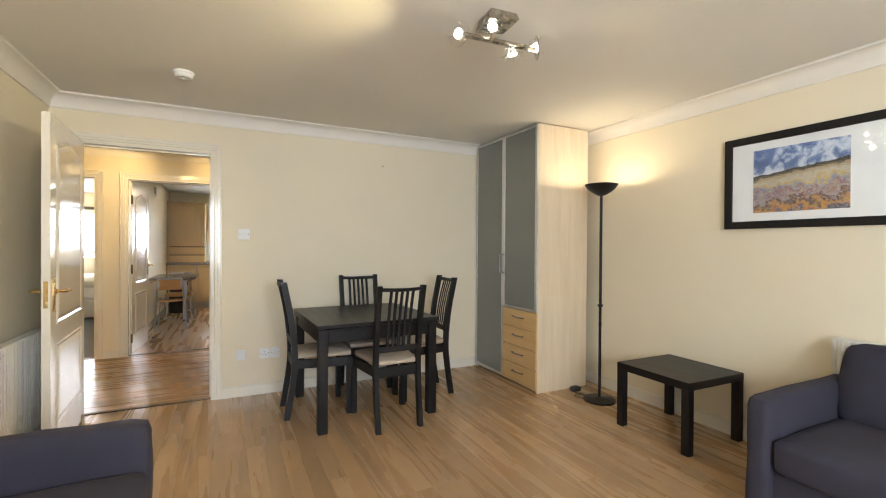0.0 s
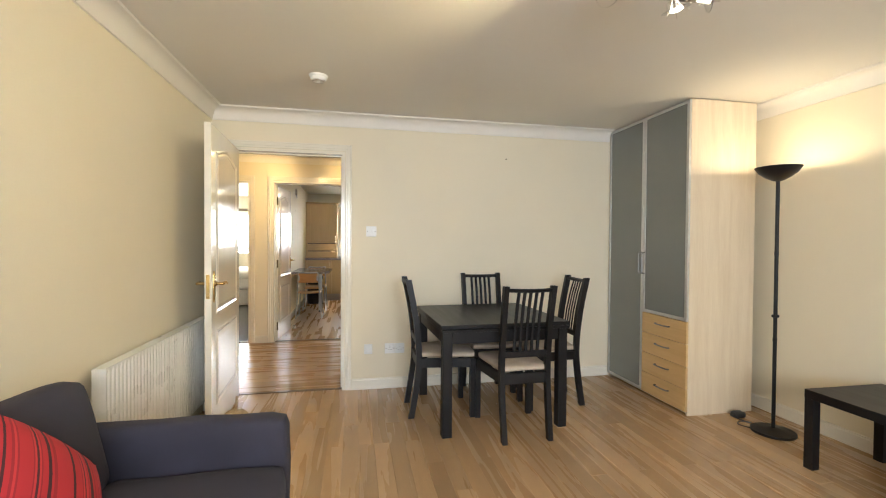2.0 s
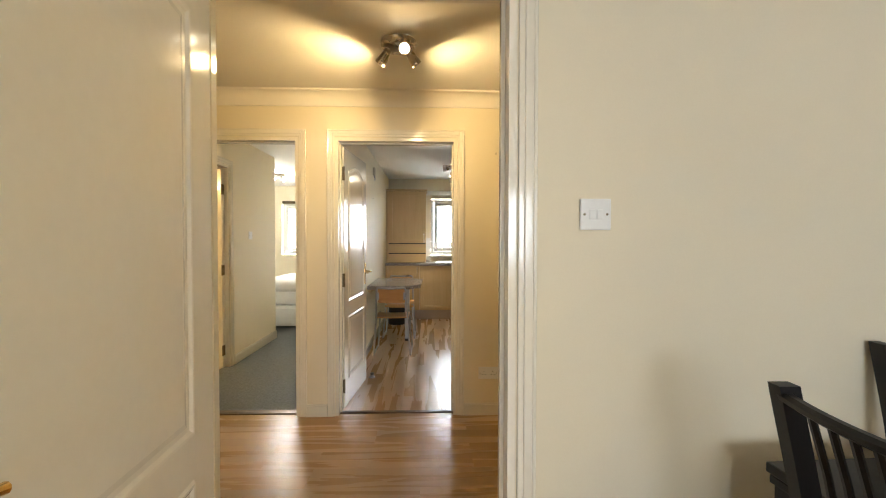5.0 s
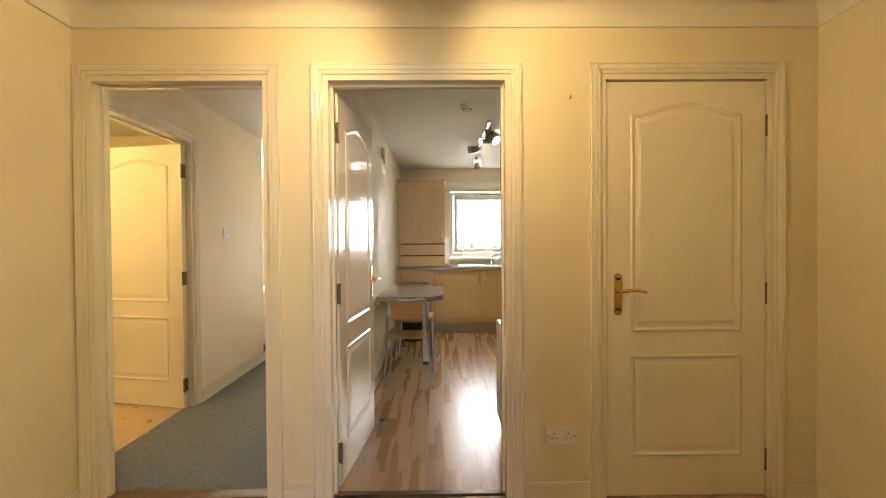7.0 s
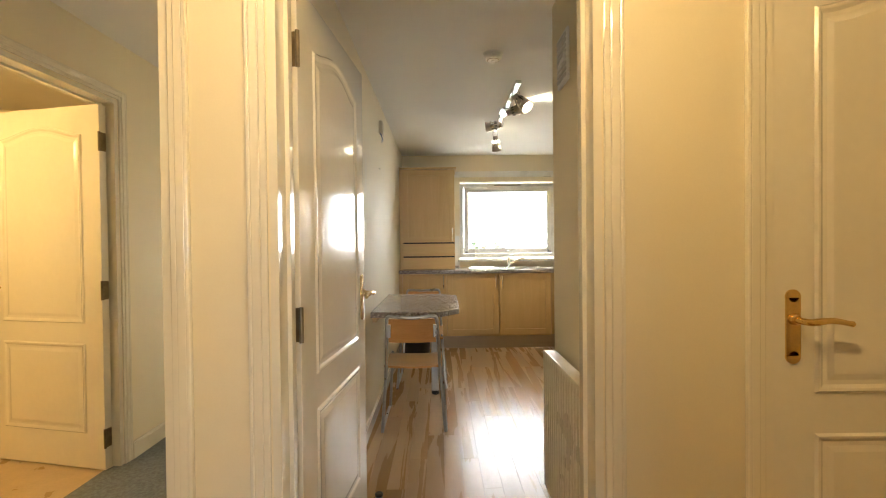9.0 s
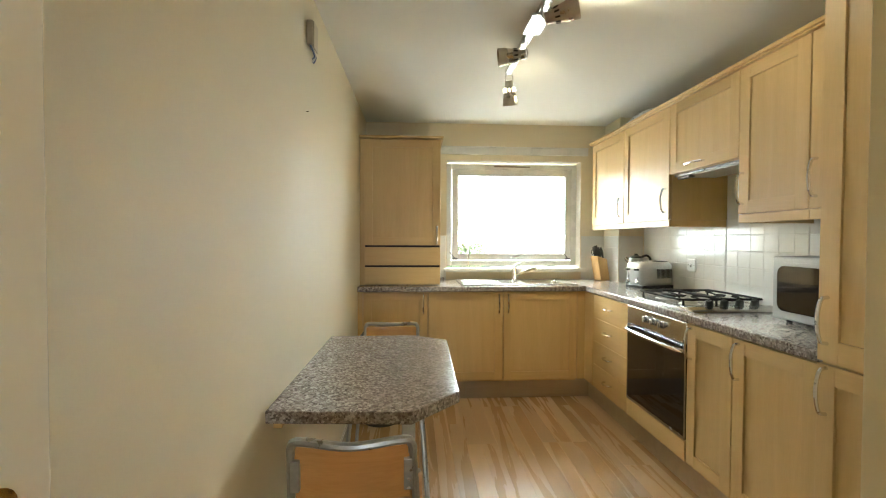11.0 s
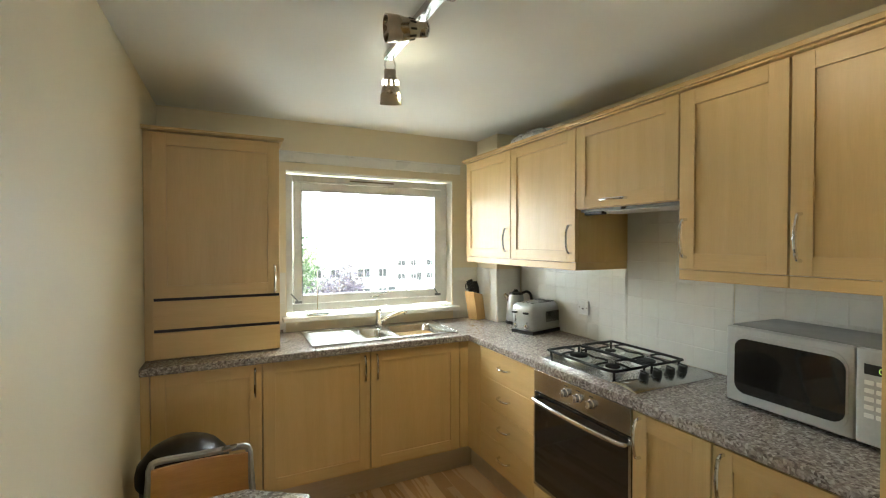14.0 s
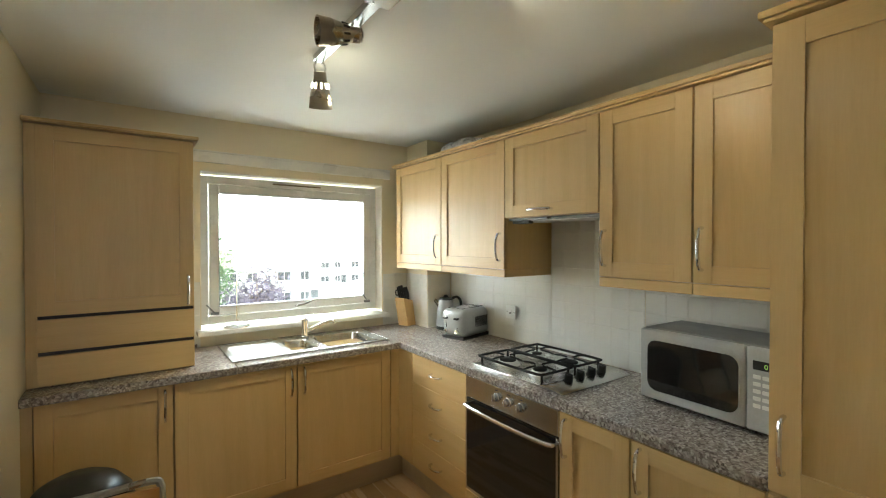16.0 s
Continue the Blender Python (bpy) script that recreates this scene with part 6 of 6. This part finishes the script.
def track_light():
    root = thing("track_light", pose(0.075, 9.45, KCEIL), "steel ceiling bar with four slotted spot heads, lit", "ceiling light")
    part("bar", boxes((-0.02, 0.02, -1.22, 0.06, -0.026, 0.0), bevel=0.003), M_STEEL, root)
    part("canopy", boxes((-0.045, 0.045, -0.68, -0.48, -0.034, -0.0265), bevel=0.004), M_STEEL, root)
    for k, (y, aim) in enumerate(((0.03, (0.14, 0.34, -0.93)), (-0.33, (-0.88, 0.10, -0.10)), (-0.75, (0.84, -0.30, 0.20)), (-1.12, (0.5, -0.5, -0.7)))):
        a = Vector(aim).normalized()
        piv = Vector((0.0, y, -0.085 if k != 1 else -0.065))
        part("swivel", tube(arc([(0.012, y, -0.026), (0.024, y, -0.055), (0.016, y, -0.085)], 4), 0.004, 6), M_STEEL, root)
        part("swivel", tube(arc([(-0.012, y, -0.026), (-0.024, y, -0.055), (-0.016, y, -0.085)], 4), 0.004, 6), M_STEEL, root)
        mm = look(tuple(piv), tuple(piv + a)) @ Matrix.Rotation(math.pi, 4, "X") @ Matrix.Scale(1.2, 4)
        hd = part("spot_head", lathe([(0.010, -0.010), (0.021, -0.008), (0.022, 0.016), (0.026, 0.030), (0.036, 0.075), (0.0375, 0.079), (0.0365, 0.083), (0.038, 0.088), (0.0375, 0.092), (0.040, 0.112), (0.037, 0.112), (0.032, 0.075), (0.020, 0.03)], 26, mm), M_NICKEL, root, "slotted nickel spot head", smooth=True)
        part("lens", lathe([(0.030, 0.092), (0.030, 0.096), (0.015, 0.099)], 20, mm), M_BULB if k != 1 else M_GUN, hd, "bulb face", smooth=True)
        for i in range(9):
            ang = i / 9 * 2 * math.pi
            q = mm @ Matrix.Rotation(ang, 4, "Z") @ pose(0.0275, 0, 0.036, 0, 12, 0)
            part("slot", boxes((-0.0025, 0.0025, -0.003, 0.003, -0.009, 0.009), m=q), M_BULB if k == 0 else M_DARK, hd)
        e = piv + 0.15 * a
        if k == 1:
            continue
        if k == 0:
            # light that leaves the slots of the lit head
            lamp("kitchen_bulb", "POINT", pose(0.075 + 0.075, 9.45 + y, KCEIL + piv.z - 0.09), 0.9, (1.0, 0.84, 0.58), 0.03)
        lamp("kitchen_spot", "SPOT", look(tuple(Vector((0.075, 9.45, KCEIL)) + e), tuple(Vector((0.075, 9.45, KCEIL)) + e + a)), (30, 0, 11, 3)[k], (1.0, 0.84, 0.58), 0.03, spread=95)
    return root


track_light()
radiator(pose(0.0, 7.24, 0.09, 0, 0, -90), 0.62, 0.62, "white panel radiator on the passage wall")
vn = thing("wall_vent", pose(0.07, 7.12, 2.0, 0, 0, -90), "square white louvred vent on the wall", "vent")
part("frame", boxes((-0.075, 0.075, -0.012, 0.0, -0.11, 0.11), bevel=0.004), M_WHITE, vn)
for i in range(8):
    part("slat", boxes((-0.062, 0.062, -0.018, -0.011, -0.09 + i * 0.024, -0.076 + i * 0.024), m=None, bevel=0.001), M_ALU, vn)
ch = thing("junction_box", pose(KW, 8.68, 2.13, 0, 0, 90), "small beige box with loose blue and white leads on the wall", "junction box")
part("case", boxes((-0.034, 0.034, -0.026, 0.0, -0.05, 0.05), bevel=0.004), M_SEATBOX, ch)
part("lid", boxes((-0.030, 0.036, -0.031, -0.026, -0.062, 0.046), bevel=0.002), M_SEATBOX, ch)
for k, (x0, x1, mat) in enumerate(((-0.022, -0.006, M_BLUE), (-0.008, 0.006, M_WHITE), (0.004, 0.018, M_BLUE), (-0.016, 0.002, M_WHITE))):
    part("lead", tube(arc([(x0, -0.012, -0.048), (x0 - 0.006, -0.022, -0.070), (x1, -0.026, -0.088), (x1 - 0.004 * k, -0.018, -0.104 - 0.004 * k)], 4), 0.0045, 6, flat=0.5), mat, ch, smooth=True)
tagged(part("wall_nail", lathe([(0.0016, 0.0), (0.0016, 0.010), (0.0024, 0.011)], 8, pose(KW, 8.635, 1.80, 0, 90, 0)), M_HINGE), "small bare nail in the kitchen wall", "nail")
bg2 = cushion(-0.07, 0.07, -0.17, 0.17, 0.0, 0.065, 0.03, 0.015, 7.0, 12)
for v in bg2.verts:
    v.co += 0.022 * noise.noise_vector(v.co * 16)
    v.co.z = max(v.co.z, 0.0)
bag = part("plastic_bag", bg2, M_BAG)
bag.matrix_world = pose(1.21, 9.99, 2.147)
tagged(bag, "crumpled grey plastic bag on the wall cabinets", "bag")


# ---- outside ----
# ground colour paled to look glaring and to bounce light onto the kitchen ceiling
setting("ground", boxes((-300, 300, 13.5, 400, -6.6, -6.4)), surface("pale_bounce_ground", (0.50, 0.50, 0.47), (0.62, 0.62, 0.59), 0.9, scale=0.3, fine=6), "pale ground outside")
back, ntb, pb = material("bright_overcast_sky")
pb.inputs["Base Color"].default_value = (1, 1, 1, 1)
pb.inputs["Emission Color"].default_value = (0.97, 0.99, 1.0, 1)
pb.inputs["Emission Strength"].default_value = 31.0
setting("backdrop", boxes((-170, 170, 160, 160.5, -6.4, 130), (-170, 170, 30, 160, 130, 130.5)), back, "bright white overcast sky")
M_RENDER = surface("white_render", (0.30, 0.29, 0.28), (0.38, 0.37, 0.36), 0.85, scale=1.5, fine=40)
M_ROOF = surface("pale_roof_tiles", (0.20, 0.14, 0.12), (0.30, 0.22, 0.19), 0.8, scale=2, fine=12)
M_FARGLASS = surface("far_window_glass", (0.05, 0.055, 0.06), (0.09, 0.095, 0.10), 0.1)
M_LEAF = surface("leaf_green", (0.05, 0.09, 0.035), (0.10, 0.15, 0.06), 0.95, scale=3, rough_var=0.03)
M_LEAF2 = surface("leaf_purple_grey", (0.055, 0.045, 0.06), (0.11, 0.09, 0.12), 0.95, rough_var=0.03, scale=3)
M_BARK = surface("bark", (0.10, 0.07, 0.05), (0.18, 0.13, 0.09), 0.9, fine=30)


def terrace(m, n, label):
    root = thing("house", m, label, "house", "houses seen from the kitchen window")
    w = 6.0
    L = n * w
    part("wall", boxes((0, L, 0, 8, 0, 5.2)), M_RENDER, root)
    bm = bmesh.new()
    pr = [(-0.4, 5.2), (8.4, 5.2), (4.0, 7.2)]
    a = [bm.verts.new((-0.3, y, z)) for y, z in pr]
    b = [bm.verts.new((L + 0.3, y, z)) for y, z in pr]
    ring_between(bm, a, b)
    bm.faces.new(a[::-1])
    bm.faces.new(b)
    part("roof", bm, M_ROOF, root)
    for i in range(n):
        for z in (0.9, 3.4):
            for x, ww in ((0.9, 1.7), (3.6, 1.2)):
                wnd = part("window", boxes((i * w + x, i * w + x + ww, -0.06, 0.02, z, z + 1.2)), M_UPVC, root)
                part("pane", boxes((i * w + x + 0.1, i * w + x + ww / 2 - 0.04, -0.08, -0.05, z + 0.1, z + 1.1), (i * w + x + ww / 2 + 0.04, i * w + x + ww - 0.1, -0.08, -0.05, z + 0.1, z + 1.1)), M_FARGLASS, wnd)
        part("door", boxes((i * w + 5.0, i * w + 5.85, -0.06, 0.02, 0, 2.1)), M_FARGLASS, root)
        part("fence", boxes((i * w + 0.1, i * w + w - 0.1, -7.0, -6.9, 0, 1.3)), M_RENDER, root)
    return root


terrace(pose(0.5, 62, -6.4, 0, 0, -2), 3, "white rendered terrace with pale tiled roof")
terrace(pose(20, 84, -6.4, 0, 0, 3), 4, "white rendered terrace farther off, pale roof")


def tree(m, h, r, leaf, seed, label):
    root = thing("tree", m, label, "tree")
    rnd = random.Random(seed)
    bm = tube([(0, 0, 0), (0.05, 0, h * 0.3), (0.1, 0.05, h * 0.6), (0.05, 0.1, h * 0.9)], [0.20, 0.16, 0.10, 0.03], 8)
    tips = []
    for i in range(12):
        a, z = i * 2.4, h * (0.35 + 0.05 * i)
        e = Vector((math.cos(a) * r * 0.75, math.sin(a) * r * 0.75, z + r * 0.5))
        tube([(0.08, 0.03, z), tuple((Vector((0.08, 0.03, z)) + e) / 2 + Vector((0, 0, 0.15))), tuple(e)], [0.07, 0.045, 0.015], 6, bm)
        tips.append(e)
    part("trunk", bm, M_BARK, root)
    verts, faces = [], []
    for i in range(2600):
        c = rnd.choice(tips) * rnd.uniform(0.55, 1.05)
        c = c + Vector((rnd.gauss(0, r * 0.24), rnd.gauss(0, r * 0.24), rnd.gauss(0, r * 0.24)))
        s = rnd.uniform(0.10, 0.24)
        u = Vector((rnd.gauss(0, 1), rnd.gauss(0, 1), rnd.gauss(0, 1))).normalized()
        v = u.orthogonal().normalized()
        k = len(verts)
        verts += [c - u * s, c + v * s * 0.5, c + u * s, c - v * s * 0.5]
        faces.append((k, k + 1, k + 2, k + 3))
    me = bpy.data.meshes.new("crown")
    me.from_pydata(verts, [], faces)
    me.materials.append(leaf)
    o = new("crown", me)
    o.parent = root
    o["kind"] = "stuff"
    return root


tree(pose(4.2, 50, -6.4), 8.6, 2.6, M_LEAF, 3, "leafy green tree outside the window")
tree(pose(6.8, 42, -6.4), 4.6, 2.0, M_LEAF2, 5, "purple-leaved small tree outside the window")


# ---- floor boards and wall tiles, piece by piece ----
def plank_mesh(name, w, l):
    bm = bmesh.new()
    c = 0.0004
    z = (-0.011, -c, 0.0)
    rings = []
    for k, (dz, i) in enumerate(((z[0], 0.0), (z[1], 0.0), (z[2], c))):
        rings.append([bm.verts.new((x, y, dz)) for x, y in ((i, i), (w - i, i), (w - i, l - i), (i, l - i))])
    for a, b in zip(rings, rings[1:]):
        ring_between(bm, a, b)
    bm.faces.new(rings[-1])
    me = bpy.data.meshes.new(name)
    bmesh.ops.recalc_face_normals(bm, faces=bm.faces)
    bm.to_mesh(me)
    bm.free()
    me.materials.append(M_LAM)
    return me


PW, GAP = 0.096, 0.0003


def planks(owner, x0, x1, y0, y1, seed, along_x=False):
    """Boards that run along y (or x), in broken rows; only whole or cut lengths, never overlapping."""
    rnd = random.Random(seed)
    cache = {}
    span, run = (x1 - x0, y1 - y0) if not along_x else (y1 - y0, x1 - x0)
    rows = int(math.ceil(span / PW))
    for r in range(rows):
        w = min(PW, span - r * PW)
        if w < 0.01:
            continue
        at = 0.0
        first = rnd.choice((0.3, 0.6, 0.9, 1.2))
        while at < run - 0.02:
            l = min(first or 1.2, run - at)
            first = 0
            key = (round(w, 3), round(l, 3))
            if key not in cache:
                cache[key] = plank_mesh("plank", w - GAP, l - GAP)
            ob = new("plank", cache[key])
            ob.parent = owner
            if along_x:
                ob.matrix_local = pose(x0 + at + l, y0 + r * PW, 0, 0, 0, 90)
            else:
                ob.matrix_local = pose(x0 + r * PW, y0 + at, 0)
            at += l


fl = setting("floor", boxes((LW, LE, LS, 4.469, -0.03, -0.0125)), M_JOINT, "oak laminate floor laid in strips")
planks(fl, LW, LE, LS, 4.469, 1)
fh = setting("floor_hall", boxes((-2.09, 1.42, 4.506, 6.428, -0.03, -0.0125)), M_JOINT, "glossy oak laminate hall floor")
planks(fh, -2.09, 1.42, 4.506, 6.428, 2, True)
fk = setting("floor_kitchen", boxes((KW, KE, 6.476, KN, -0.03, -0.0125)), M_JOINT, "oak laminate kitchen floor")
planks(fk, KW, 0.95, 6.476, 10.30, 3)


def tile_mesh(w, h):
    bm = bmesh.new()
    rings = [[bm.verts.new((x, y, z)) for x, z in ((i, i), (w - i, i), (w - i, h - i), (i, h - i))] for i, y in ((0.0, 0.0), (0.0, -0.0035), (0.002, -0.0048))]
    for a, b in zip(rings, rings[1:]):
        ring_between(bm, a, b)
    bm.faces.new(rings[-1])
    me = bpy.data.meshes.new("tile")
    bmesh.ops.recalc_face_normals(bm, faces=bm.faces)
    bm.to_mesh(me)
    bm.free()
    me.materials.append(M_TILE)
    return me


TS, JT = 0.1, 0.0022


def tiling(name, m, w, rows, label):
    """Square tiles over a grout bed; local x along the wall, front towards -y, from the worktop up."""
    bed_ = setting(name, boxes((0.0, w, -0.0038, 0.0, 0.0, max(rows) * TS if isinstance(rows, list) else rows * TS)), M_GROUT, label)
    bed_.matrix_world = m
    cache = {}
    n = int(math.ceil(w / TS))
    for i in range(n):
        tw = min(TS, w - i * TS) - JT
        if tw < 0.01:
            continue
        for k in range(rows if not isinstance(rows, list) else rows[0]):
            key = round(tw, 3)
            if key not in cache:
                cache[key] = tile_mesh(tw, TS - JT)
            o = new("tile", cache[key])
            o.parent = bed_
            o.matrix_local = pose(i * TS + JT / 2, 0, k * TS + JT / 2)


tiling("tiles_east_far", pose(KE, 10.468, 0.9105) @ EAST, 1.006, 5, "white glazed square wall tiles")
tiling("tiles_hood", pose(KE, 9.458, 0.9105) @ EAST, 0.582, 8, "white glazed square wall tiles behind the hob")
tiling("tiles_east_near", pose(KE, 8.872, 0.9105) @ EAST, 0.70, 5, "white glazed square wall tiles over the worktop")
tiling("tiles_window_edge", pose(-0.299, KN, 0.9105), 0.076, 4, "white glazed tiles beside the tall cabinet")
tiling("tiles_north", pose(1.036, KN, 0.9105), 0.215, 4, "white glazed tiles beside the window")
tiling("tiles_boxing", pose(1.255, KN - 0.002, 0.9105) @ EAST, 0.296, 4, "white glazed tiles on the boxing")
tiling("tiles_boxing_front", pose(1.257, 10.47, 0.9105), 0.21, 4, "white glazed tiles on the boxing")
